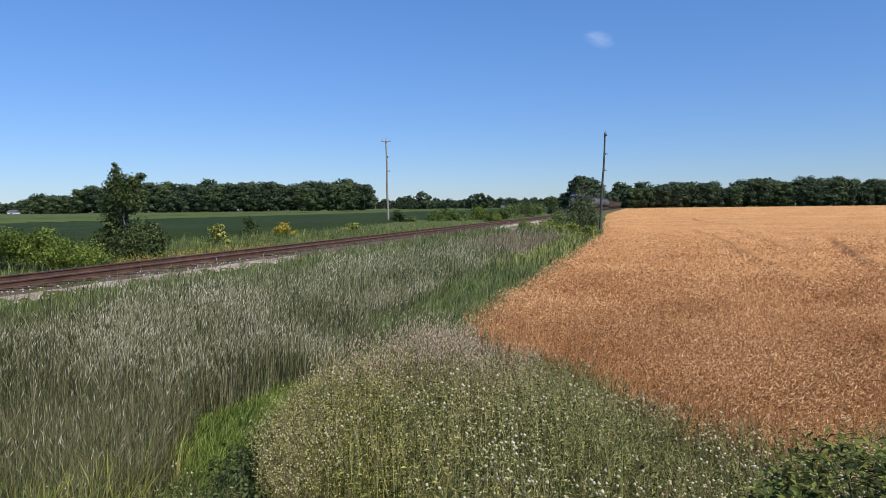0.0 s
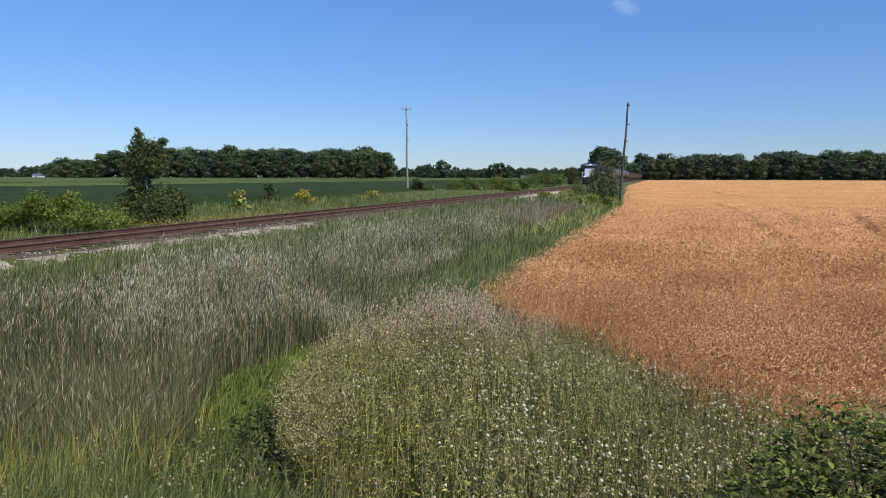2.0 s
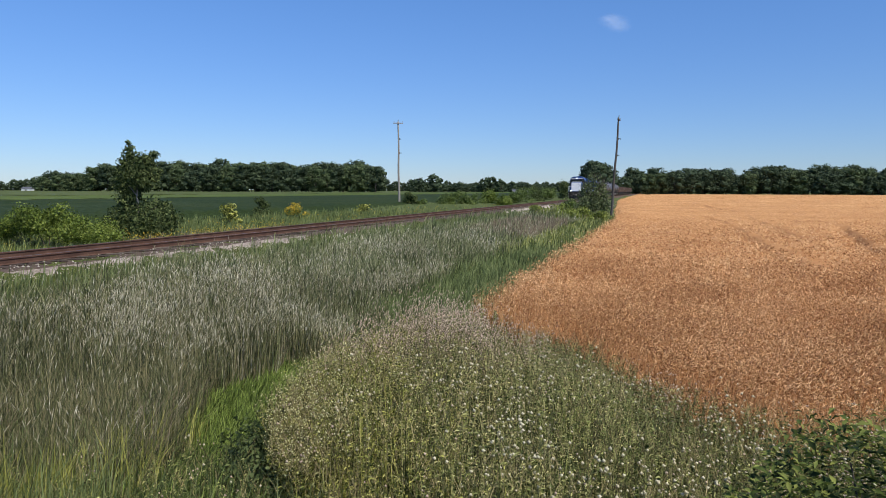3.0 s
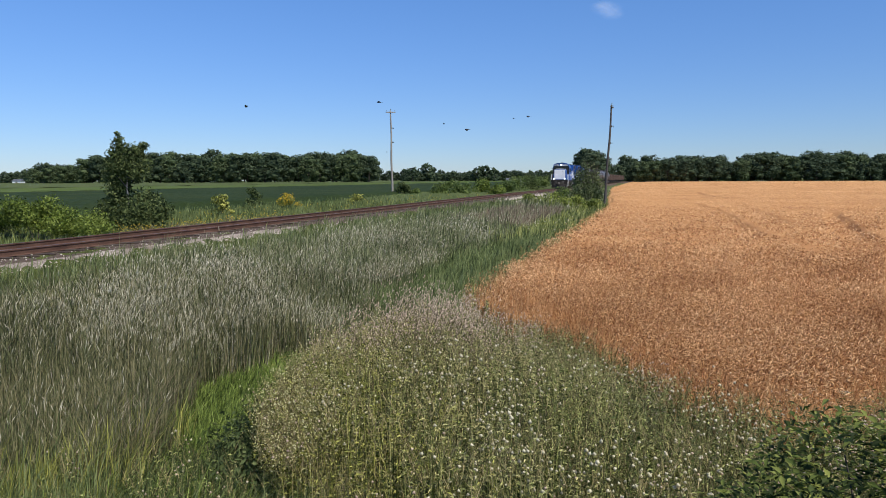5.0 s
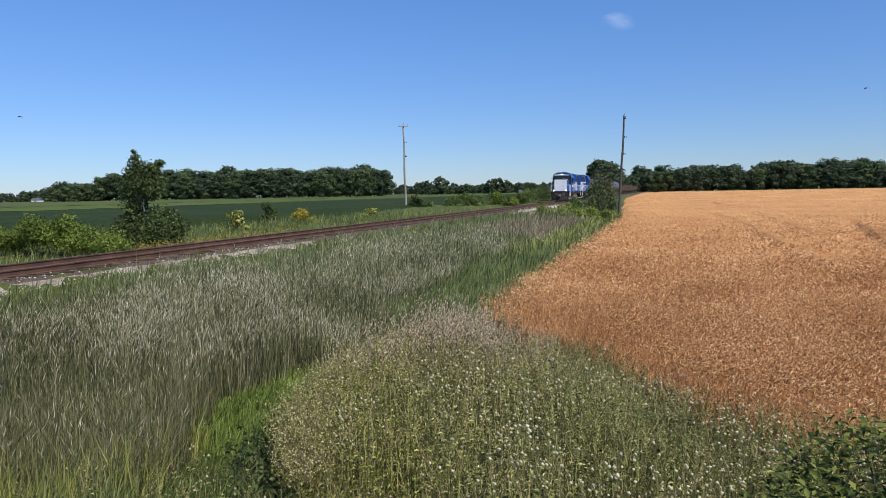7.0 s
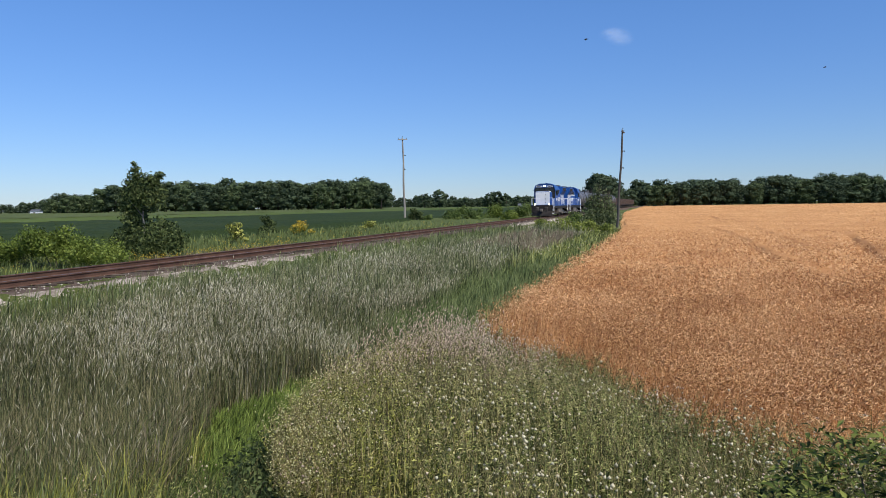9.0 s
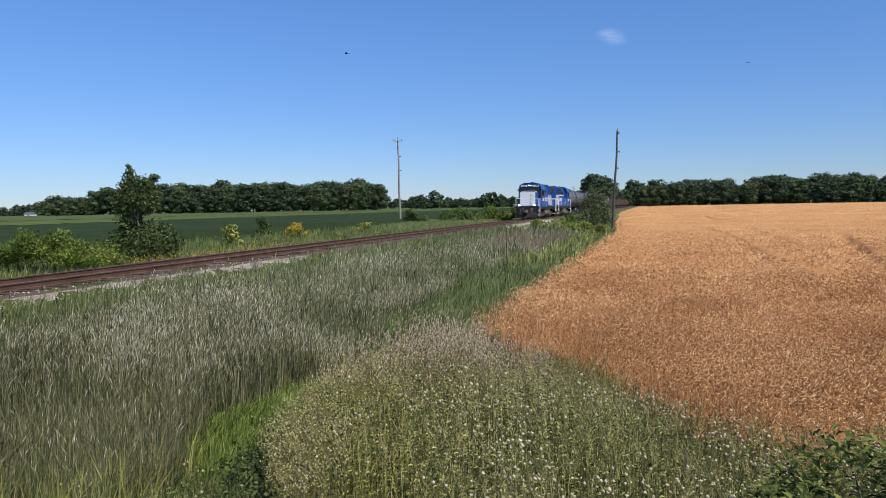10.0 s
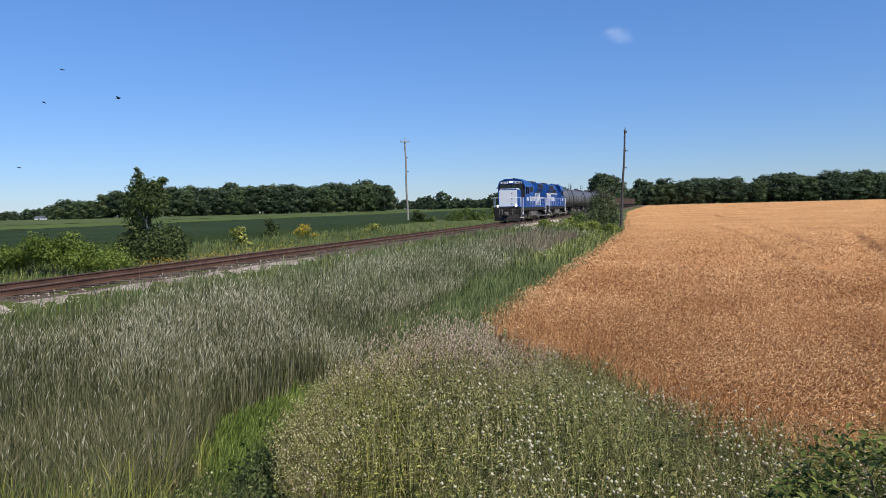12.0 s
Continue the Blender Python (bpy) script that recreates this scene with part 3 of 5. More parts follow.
def build_woods():
    near = [woodland_tree(h, 40 + k, M[mat], 1400, label, wide, low) for k, (h, mat, label, wide, low) in enumerate((
        (15.5, "woods", "broad dark green tree in dense far woodland", 0.30, 0.14), (14.0, "woods_light", "lighter green broad tree at the woodland's edge", 0.32, 0.12),
        (16.5, "woods", "tall dark green tree in dense far woodland", 0.27, 0.2), (13.0, "woods", "round dark green tree in dense far woodland", 0.36, 0.14),
        (15.0, "woods_light", "lighter green tree in dense far woodland", 0.29, 0.12), (15.5, "woods", "uneven dark green tree in dense far woodland", 0.33, 0.16)))]
    far = [woodland_tree(h, 60 + k, M["woods"], 330, "small hazy tree on the horizon", 0.36, 0.14) for k, h in enumerate((13.0, 15.0, 14.0))]
    spots = []

    def row(kinds, x0, y0, x1, y1, step, depth, rows, hi=1.0, vary=0.07):
        length = math.hypot(x1 - x0, y1 - y0)
        for rw in range(rows):
            for k in range(int(length / step)):
                f = (k + random.uniform(-0.3, 0.3)) * step / length
                spots.append((kinds, x0 + (x1 - x0) * f, y0 + (y1 - y0) * f + rw * depth + random.uniform(-3, 3), hi * random.uniform(1 - vary, 1 + vary) * (0.94 + 0.06 * rw)))

    row(near, -140, 405, -38, 420, 6.6, 9, 3, 1.13)
    row(near, -206, 402, -136, 405, 6.6, 9, 3, 1.1)
    row(near, -234, 400, -202, 402, 6.6, 9, 3, 0.8)
    row(near, 119, 455, 200, 452, 6.8, 9, 3, 1.05)
    row(near, 200, 452, 345, 450, 6.8, 9, 3, 1.16)
    row(near, 88, 440, 118, 452, 7, 9, 2, 0.85)
    row(near, 66, 330, 92, 420, 8, 8, 2, 1.0)
    row(far, -350, 520, -280, 530, 6, 10, 2, 0.55, 0.25)
    row(far, -40, 640, 95, 640, 6.5, 12, 2, 0.6, 0.3)
    row(far, -110, 860, 190, 880, 8, 12, 2, 0.8, 0.25)
    spots += [(far, x, y, f) for x, y, f in ((-292, 505, 0.95), (-276, 500, 1.0), (-26, 520, 0.85), (-15, 525, 0.95), (24, 560, 0.8), (30, 562, 0.95), (37, 560, 0.85), (59, 340, 0.62), (63, 352, 0.7))]
    used = set()
    for kinds, x, y, f in spots:
        tree = random.choice(kinds)
        m = pose(x, y, float(ground_z(np.array(x), np.array(y))) - 0.1, 0, 0, random.uniform(0, 360)) @ Matrix.Diagonal((f * 1.25, f * 1.25, f * random.uniform(0.93, 1.07), 1))
        ob = copy_thing(tree, Matrix.Identity(4)) if tree.name in used else tree
        used.add(tree.name)
        ob.matrix_basis = m


build_woods()


# ---- bushes and the small tree ----
def bush(name, label, category, x, y, spots, n, size, mat, stems=5, group="", base=None):
    z0 = float(ground_z(np.array(x), np.array(y))) if base is None else base
    ob = thing(name, label, category, pose(x, y, z0), group)
    bm = bmesh.new()
    for k in range(stems):
        sx, sy, sz, r, _ = spots[k % len(spots)]
        rod(bm, (sx * 0.15, sy * 0.15, -0.1), (sx * 0.8, sy * 0.8, sz), 0.02 + 0.012 * r, 0.008, 6)
    part("stems", bm, M["bark"], ob, "thin woody stems") if stems > 1 else part("trunk", bm, M["bark"], ob)
    inner = [(a, b, c, r * 0.62, q) for a, b, c, r, q in spots]
    lv = np.concatenate([leaf_shell(spots, int(n * 0.7), size, 0.13), leaf_shell(inner, n - int(n * 0.7), size * 1.3, 0.3)])
    lv[..., 2] = np.maximum(lv[..., 2], -0.05)
    link_mesh("foliage", cloud_mesh("foliage", [(lv, LEAF)]), mat, ob)
    return ob


def round_spots(n, w, h, r0, r1, seed):
    r = random.Random(seed)
    out = []
    for k in range(n):
        f = r.uniform(0.1, 1)
        a = r.uniform(0, 6.28)
        d = w * (1 - 0.55 * f) * r.uniform(0.2, 1)
        out.append((math.cos(a) * d, math.sin(a) * d, h * f * 0.85, r.uniform(r0, r1), r.uniform(0.7, 1)))
    return out


def small_tree():
    x, y = -14.35, 31.6
    z0 = float(ground_z(np.array(x), np.array(y)))
    ob = thing("tree", "small dark tree with a slim pale trunk beside the track", "tree", pose(x, y, z0 - 0.05))
    bm = bmesh.new()
    pts = [(0, 0, -0.1), (0.05, 0, 1.0), (-0.03, 0.05, 2.0), (0.04, 0, 3.0), (-0.25, 0, 4.1)]
    for k, (a, b) in enumerate(zip(pts, pts[1:])):
        rod(bm, a, b, 0.07 - 0.014 * k, 0.056 - 0.014 * k, 8)
    for a, b in (((0.05, 0, 1.0), (0.9, -0.2, 1.5)), ((0.05, 0, 0.7), (-1.0, 0.1, 1.2)), ((0, 0, 2.0), (-0.6, -0.1, 2.8)), ((0.0, 0, 2.4), (0.6, 0.1, 3.3)), ((0.04, 0, 3.0), (0.7, 0, 3.85)), ((0.05, 0, 0.9), (1.4, 0.2, 1.0))):
        rod(bm, a, b, 0.03, 0.01, 6)
    part("trunk", bm, M["pole"], ob, "slim pale trunk with thin limbs")
    skirt = [(-1.15, 0, 0.65, 0.46), (-0.7, -0.4, 0.9, 0.46), (0, -0.6, 0.6, 0.5), (0.5, -0.5, 0.95, 0.5), (1.1, -0.3, 0.75, 0.52), (1.5, 0, 0.95, 0.4), (1.0, 0.2, 1.35, 0.4), (0.45, 0.3, 1.4, 0.42),
             (-0.5, 0.2, 1.4, 0.42), (-0.3, 0.5, 0.8, 0.55), (0.8, 0.5, 0.8, 0.55), (0.3, -0.7, 0.3, 0.42), (1.2, -0.4, 0.3, 0.42), (-0.6, -0.5, 0.35, 0.42)]
    mid = [(-0.55, 0.1, 1.95, 0.38), (-0.52, 0.15, 2.4, 0.42), (-0.25, 0.25, 2.15, 0.3)]
    crown = [(-0.35, 0, 2.95, 0.44), (0.15, -0.1, 2.9, 0.42), (0.52, 0, 2.7, 0.36), (0.72, 0.1, 3.1, 0.3), (-0.5, 0, 3.4, 0.3), (0.2, 0, 3.45, 0.36), (-0.05, 0.1, 3.2, 0.42), (0.58, 0, 3.65, 0.25),
             (0.82, 0, 3.85, 0.17), (-0.3, 0, 3.8, 0.26), (-0.3, 0, 4.12, 0.15), (-0.33, 0, 4.38, 0.09), (-0.68, 0, 2.95, 0.24)]
    spots = [(a, b_, z, r, 0.95) for a, b_, z, r in skirt + mid + crown]
    lv = np.concatenate([leaf_shell([(a, b, c, r * 1.2, q) for a, b, c, r, q in spots], 15000, 0.125, 0.17, 0.8), leaf_shell([(a, b, c, r * 0.55, q) for a, b, c, r, q in spots], 4500, 0.2, 0.3)])
    link_mesh("crown", cloud_mesh("crown", [(lv, LEAF)]), M["leaf_dark"], ob)


small_tree()
arch = random.Random(12)
left_spots = []
for k in range(46):
    f = arch.uniform(-1, 1)
    top = 1.18 * (1 - 0.62 * f * f) * (1 - 0.3 * max(0, f))
    left_spots.append((2.5 * f, arch.uniform(-0.8, 0.7), 0.2 + top * math.sqrt(arch.random()) * 1.0, arch.uniform(0.28, 0.5), 0.9))
bush("bush", "dense bright green bush beside the track", "bush", -16.0, 27.4, left_spots, 21000, 0.085, M["leaf_bright"], 7)
bush("bush", "small dark green bush at the field's edge", "bush", -15.0, 54.5, round_spots(9, 0.6, 1.35, 0.28, 0.42, 3), 1400, 0.14, M["leaf_dark"])
yb = bush("bush", "golden flowering bush at the field's edge", "bush", -12.5, 54.0, round_spots(13, 1.35, 0.75, 0.22, 0.36, 5), 1900, 0.12, M["leaf_mid"])
fl = leaf_shell(round_spots(13, 1.3, 0.85, 0.23, 0.37, 5), 1700, 0.115, 0.14)
link_mesh("blossom", cloud_mesh("blossom", [(fl, LEAF)]), M["flower_yellow"], yb, "golden blossom")
for k, (x, y, w, h, mat, label) in enumerate((
        (-5.6, 89, 1.2, 1.7, "leaf_dark", "dark green bush at the foot of a pole"), (-3.9, 88, 0.9, 0.9, "leaf_mid", "low green bush near a pole"), (-1.0, 92, 1.6, 1.3, "leaf_mid", "low green bush along the track"),
        (2.0, 96, 1.8, 1.7, "leaf_mid", "green bush along the track"), (5.0, 104, 2.2, 2.0, "leaf_bright", "bright green bush along the track"), (6.8, 99, 1.6, 1.7, "leaf_bright", "bright green bush along the track"),
        (9.4, 112, 2.2, 2.0, "leaf_mid", "green bush along the track"), (12.0, 122, 2.6, 2.5, "leaf_mid", "green bush along the track"), (16.0, 136, 2.8, 3.0, "leaf_dark", "dark green bush along the track"),
        (20.5, 152, 3.0, 3.4, "leaf_mid", "tall green bush along the track"), (-13.9, 43.5, 0.7, 1.3, "yellow_green", "low yellow-green bush at the field's edge"), (-8.6, 66, 0.9, 0.6, "yellow_green", "low yellow-green bush at the field's edge"),
        (27, 175, 3.2, 4.6, "leaf_dark", "tall dark bush beyond the track"), (0.5, 118, 2.0, 1.6, "leaf_mid", "green bush at the field's edge"))):
    bush("bush", label, "bush", x, y, round_spots(12, w, h, 0.26 * w, 0.42 * w, 20 + k), 500 if mat == "yellow_green" else 2000, 0.13 + 0.045 * w, M[mat], 5, "bushes along the track")
# the large bush by the leaning pole, with twigs that stand out above it
big = bush("bush", "large dark bush with upright twigs beside the track", "bush", 16.35, 84.0,
           [(-1.9, 0, 0.7, 0.7, 1), (-1.0, -0.4, 1.4, 1.1, 1), (0, 0, 1.6, 1.2, 1), (1.0, 0, 1.5, 1.1, 1), (1.8, 0.3, 1.1, 0.9, 1), (-0.9, 0.2, 2.3, 0.75, 1), (-0.2, 0, 3.0, 1.1, 1), (0.9, 0.2, 2.8, 1.0, 1), (-0.6, 0, 3.6, 0.6, 1), (0.2, 0, 4.1, 0.8, 1.1), (1.2, 0, 3.7, 0.6, 1), (1.7, 0, 2.4, 0.7, 1), (-0.1, 0, 4.75, 0.35, 1.4), (0.9, 0, 4.6, 0.3, 1.5), (-1.0, 0, 3.0, 0.4, 1)], 5200, 0.2, M["leaf_grey"], 7)
bm = bmesh.new()
for k in range(34):
    a = random.uniform(-1.3, 1.8)
    rod(bm, (a * 0.5 + 0.2, random.uniform(-0.5, 0.5), 2.6), (a, random.uniform(-0.6, 0.6), random.uniform(4.6, 5.5) - abs(a) * 0.45), 0.03, 0.012, 5)
part("twigs", bm, M["bark"], big, "bare grey upright twigs")
for k, (x, y, w, h, mat) in enumerate(((9.9, 71, 1.7, 1.4, "leaf_lime"), (11.4, 72, 1.8, 1.6, "leaf_lime"), (12.6, 77, 1.7, 1.9, "leaf_mid"), (8.6, 73, 1.2, 1.0, "leaf_lime"), (13.6, 74, 1.4, 1.2, "leaf_lime"), (14.6, 70, 1.2, 0.9, "leaf_lime"))):
    bush("shrub", "low bright green shrub near the leaning pole", "shrub", x, y, round_spots(9, w, h, 0.28 * w, 0.42 * w, 60 + k), 1300, 0.2, M[mat], 4, "shrubs near the pole")
# the glossy shrub at the roadside
rs = [(dx, dy, z, r, 0.85) for dx, dy, z, r in ((-1.05, -0.2, 0.55, 0.30), (-0.75, 0.1, 0.72, 0.36), (-0.35, 0.35, 0.88, 0.38), (0.1, 0.1, 0.95, 0.4), (0.5, 0.4, 1.0, 0.42), (1.0, 0.1, 1.05, 0.45), (1.5, 0.4, 1.05, 0.45), (-0.5, -0.5, 0.7, 0.38), (0.1, -0.6, 0.8, 0.42), (0.7, -0.6, 0.9, 0.42), (1.3, -0.5, 1.0, 0.45), (-0.9, -0.3, 0.2, 0.4), (0, 0, 0.3, 0.5), (0.9, 0, 0.4, 0.5), (2.0, 0.2, 1.0, 0.45), (2.4, -0.3, 0.9, 0.5))]
roadside = thing("shrub", "leafy dark green shrub at the roadside", "shrub", pose(2.4, 3.15, -0.78))
bm = bmesh.new()
for dx, dy, z, r, _ in rs:
    rod(bm, (dx * 0.4, dy * 0.4, -0.2), (dx, dy, z + r * 0.6), 0.012, 0.004, 6)
part("stems", bm, M["bark"], roadside, "thin woody stems")


def shrub_leaves(n, inner):
    sp = np.array(rs)
    pick = rng.choice(len(sp), n, p=sp[:, 3] ** 2 / (sp[:, 3] ** 2).sum())
    d = rng.normal(size=(n, 3))
    d[:, 2] = np.abs(d[:, 2]) * (0.2 if inner else 1.0)
    d /= np.linalg.norm(d, axis=1, keepdims=True)
    at = sp[pick, :3] + d * (sp[pick, 3] * (rng.uniform(0.3, 0.85, n) if inner else rng.normal(1.0, 0.12, n)))[:, None]
    a = rng.uniform(0, 6.28, n)
    way = d * 0.7 + np.stack([np.cos(a), np.sin(a), rng.uniform(-0.2, 0.5, n)], 1)
    ln = rng.uniform(0.045, 0.095, n)
    return lances(at, way, ln, ln * rng.uniform(0.26, 0.38, n), 0.3)


link_mesh("foliage", cloud_mesh("foliage", [(shrub_leaves(17000, False), LANCE), (shrub_leaves(6000, True), LANCE)]), M["leaf_shrub"], roadside)


# ---- grasses, wheat and weeds: too many to count ----
def scatter(n, r0, r1, keep, a0=-46, a1=46, power=0.0):
    """Points in the view, thinning with the square of the distance (power 0)."""
    u = rng.random(n)
    r = r0 * (r1 / r0) ** u if power == 0 else (r0**power + u * (r1**power - r0**power)) ** (1 / power)
    a = np.radians(rng.uniform(a0, a1, n))
    x, y = r * np.sin(a), r * np.cos(a)
    k = keep(x, y)
    x, y, r = x[k], y[k], r[k]
    return np.stack([x, y, ground_z(x, y) - 0.02], 1), r


def stuff(name, pieces, mat, label, category, parent=None):
    ob = link_mesh(name, cloud_mesh(name, pieces), mat, parent)
    if parent:
        ob["label"], ob["kind"] = label, "stuff"
        return ob
    return tagged(ob, label, category, "", "stuff")


def grass_patch(name, n, r0, r1, keep, mat, height, spread, lean, label, wide=1.0, heading=0.3, a0=-46, a1=46):
    pos, r = scatter(n, r0, r1, keep, a0, a1)
    m = len(pos)
    h = np.clip(rng.normal(height, spread, m), height * 0.35, height * 1.6) * (1 + 0.18 * wobble(pos[:, 0], pos[:, 1], 1.1))
    w = np.maximum(0.007, r * 0.00085) * wide * rng.uniform(0.7, 1.4, m)
    b, mid, tip = blades(pos, h, w, np.abs(rng.normal(lean, 0.22, m)), rng.normal(heading, 1.1, m))
    return stuff(name, [(b, BLADE)], mat, label, "grass"), pos, r, mid, tip


def tan_zone(x, y):
    q = across(x, y)
    return (q > 4.4 + 0.6 * wobble(x, y, 0.5)) & (q < 8.8 + 0.6 * wobble(x, y, 0.4)) & (y > 43 + 2 * wobble(x, y, 0.3)) & (y < 66)


def wild(x, y):
    return ~in_wheat(x, y) & ~in_weeds(x, y) & ~gravel_zone(x, y) & ~(tan_zone(x, y) & (wobble(x, y, 1.9) > -0.3))


def ditch_zone(x, y):
    q = across(x, y) + 0.5 * wobble(x, y, 0.6)
    return wild(x, y) & (q > 3.9) & (q < np.interp(along(x, y), [0, 8, 13, 20, 300], [15, 13, 10.5, 9.2, 9.0])) & (along(x, y) > 5.5 + 0.5 * wobble(x, y, 1.2))


def fresh_zone(x, y):
    left = np.interp(y, [5.5, 7.2, 8.5, 9.6, 11.5], [-2.8, -3.15, -3.4, -3.55, -3.0])
    return wild(x, y) & (x < weed_left(y) + 0.1) & (x > left + 0.28 * wobble(x, y, 1.3)) & (y > 5.2) & (y < 12.2 + 0.5 * wobble(x, y, 1.1))


def green_zone(x, y):
    q = across(x, y) + 0.4 * wobble(x, y, 0.7)
    return wild(x, y) & ~fresh_zone(x, y) & (q > 8.0) & (q < 13.2) & (along(x, y) > 12.5)


def build_grass():
    # tall grass in the ditch: dull stems, pale seed heads in drifts, bent by the wind
    pos, r = scatter(480000, 2.6, 140, lambda x, y: ditch_zone(x, y) & ~fresh_zone(x, y))
    m = len(pos)
    x, y = pos[:, 0], pos[:, 1]
    e, q = along(x, y), across(x, y)
    drift = wobble(x, y, 0.42) + 0.8 * wobble(x, y, 1.3) + 0.35 * wobble(y, x, 3.7)
    dry = ((x < -4.9 + 0.5 * wobble(y, x, 1.1)) | (y > 10.2)) & (e > 4.5 + 4 * rng.random(m)) & (q > np.interp(e, [6, 14, 40], [4.9, 5.4, 6.4]) + 0.6 * wobble(y, x, 0.8)) & (drift + rng.normal(0, 0.25, m) > 0.12)
    dry &= rng.random(m) < (0.35 + 0.65 * smooth(6.0, 9.5, e)) * (1 - 0.85 * smooth(24, 48, e))
    dry |= (rng.random(m) < 0.06) & (e > 4.5) & (q > 5.0)
    near = smooth(4.0, 9.0, e) * (0.5 + 0.5 * smooth(0.0, 1.6, np.where(y < 11, -3.1 - x, 9.0)))
    h = np.clip(rng.normal(0.86, 0.17, m), 0.4, 1.3) * (0.52 + 0.48 * near) * (1 + 0.12 * drift)
    h *= 0.5 + 0.5 * smooth(0.0, 1.8, np.interp(e, [0, 8, 13, 20, 300], [15, 13, 10.5, 9.2, 9.0]) - q)
    h *= 1 + 0.2 * wobble(x, y, 5.0) + 0.12 * wobble(y, x, 11.0)
    lean = np.abs(rng.normal(0.27, 0.24, m)) * np.where(dry, 0.5, 1.0)
    b, mid, tip = blades(pos, h, np.maximum(0.006, r * 0.00075) * rng.uniform(0.7, 1.5, m), lean, rng.normal(0.3, 1.9, m))
    # stems beyond about 18 m of the camera take the paler colour
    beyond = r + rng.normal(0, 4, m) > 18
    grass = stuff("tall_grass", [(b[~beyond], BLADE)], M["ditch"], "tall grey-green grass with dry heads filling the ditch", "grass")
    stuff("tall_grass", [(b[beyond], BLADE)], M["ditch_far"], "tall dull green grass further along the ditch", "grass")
    t = tip[dry]
    k = len(t)
    d = t - mid[dry]
    d /= np.linalg.norm(d, axis=1, keepdims=True)
    rr = r[dry]
    ln = rng.uniform(0.06, 0.15, k) * np.maximum(1, rr * 0.025)
    end = t + d * ln[:, None] + np.stack([rng.normal(0.015, 0.03, k), rng.normal(0, 0.03, k), rng.normal(0.0, 0.02, k)], 1)
    stuff("seed_heads", [(heads(t - d * 0.03, end, np.maximum(0.008, rr * 0.0007) * rng.uniform(0.6, 1.3, k)), HEAD)], M["dry"], "dry greyish seed heads", "", grass)

    def dry_spot(x, y):
        e = along(x, y)
        return ditch_zone(x, y) & ~fresh_zone(x, y) & ((x < -4.9) | (y > 10.5)) & (e > 5.5) & (across(x, y) > 5.2) & (wobble(x, y, 0.42) + 0.55 * wobble(x, y, 1.5) > 0.05)

    grass_patch("grass", 75000, 2.6, 60, dry_spot, M["dry"], 0.78, 0.16, 0.34, "pale dry straws in the tall grass", 0.38, 0.2)
    grass_patch("grass", 16000, 3.6, 14, lambda x, y: ditch_zone(x, y) & ~fresh_zone(x, y) & (along(x, y) < 11.5) & (wobble(x, y, 1.0) > -0.4), M["tan"], 0.60, 0.18, 0.6, "thin brownish stems tangled in the near ditch", 0.6, 0.0, a1=0)
    grass_patch("grass", 90000, 3.4, 30, lambda x, y: ditch_zone(x, y) & ~fresh_zone(x, y), M["ditch"], 0.42, 0.14, 0.5, "short dull grass under the seed heads", 1.1)
    grass_patch("grass", 95000, 3.0, 140, lambda x, y: wild(x, y) & (across(x, y) > 2.5) & (across(x, y) < 14) & ~green_zone(x, y) & ~fresh_zone(x, y), M["grass"], 0.46, 0.15, 0.4, "green grass growing low in the ditch", 1.2)
    grass_patch("grass", 150000, 3.5, 13, fresh_zone, M["fresh"], 0.18, 0.06, 0.55, "short fresh bright green grass along the ditch", 1.0, a0=-46, a1=5)
    grass_patch("grass", 260000, 7, 150, green_zone, M["grass"], 0.36, 0.12, 0.5, "deep green grass beside the wheat", 1.0, 0.8)
    grass_patch("grass", 80000, 26, 120, lambda x, y: (across(x, y) > 8.0) & (across(x, y) < 13) & wild(x, y) & (y > 38 + 4 * wobble(x, y, 0.35)), M["yellow_green"], 0.42, 0.15, 0.4, "yellow-green weeds beside the wheat", 0.8)
    grass_patch("grass", 90000, 36, 70, tan_zone, M["tan"], 0.5, 0.14, 0.4, "dry pinkish grass near the gravel patch", 0.7, a0=-6, a1=14)
    grass_patch("grass", 130000, 12, 160, lambda x, y: (across(x, y) > np.where((x - P0[0]) * U[0] + (y - P0[1]) * U[1] > 12, 1.85, 2.2 + 0.3 * wobble(x, y, 0.9))) & (across(x, y) < 4.8) & ~gravel_zone(x, y), M["grass"], 0.36, 0.12, 0.4, "green grass along the ballast shoulder", 1.0)
    grass_patch("grass", 150000, 14, 170, lambda x, y: (across(x, y) < -2.7) & (across(x, y) > -13.5), M["grass"], 0.32, 0.12, 0.4, "green grass beyond the track", 0.8)
    grass_patch("grass", 50000, 16, 130, lambda x, y: (across(x, y) < -3.2) & (across(x, y) > -10) & (wobble(x, y, 0.5) > -0.1), M["yellow_green"], 0.32, 0.12, 0.45, "yellow-green weeds beyond the track", 0.7)
    ob, pos, r, mid, tip = grass_patch("goldenrod", 7000, 18, 90, lambda x, y: (across(x, y) < -3.4) & (across(x, y) > -8.5) & (wobble(x, y, 0.45) > 0.05), M["yellow_green"], 0.42, 0.14, 0.25, "yellow-flowering weeds along the track", 0.7)
    end = tip + np.stack([rng.normal(0.04, 0.05, len(tip)), rng.normal(0, 0.05, len(tip)), rng.uniform(-0.04, 0.1, len(tip))], 1)
    stuff("blossom", [(heads(tip, end, np.maximum(0.025, r * 0.0010)), HEAD)], M["flower_yellow"], "yellow blossom", "", ob)
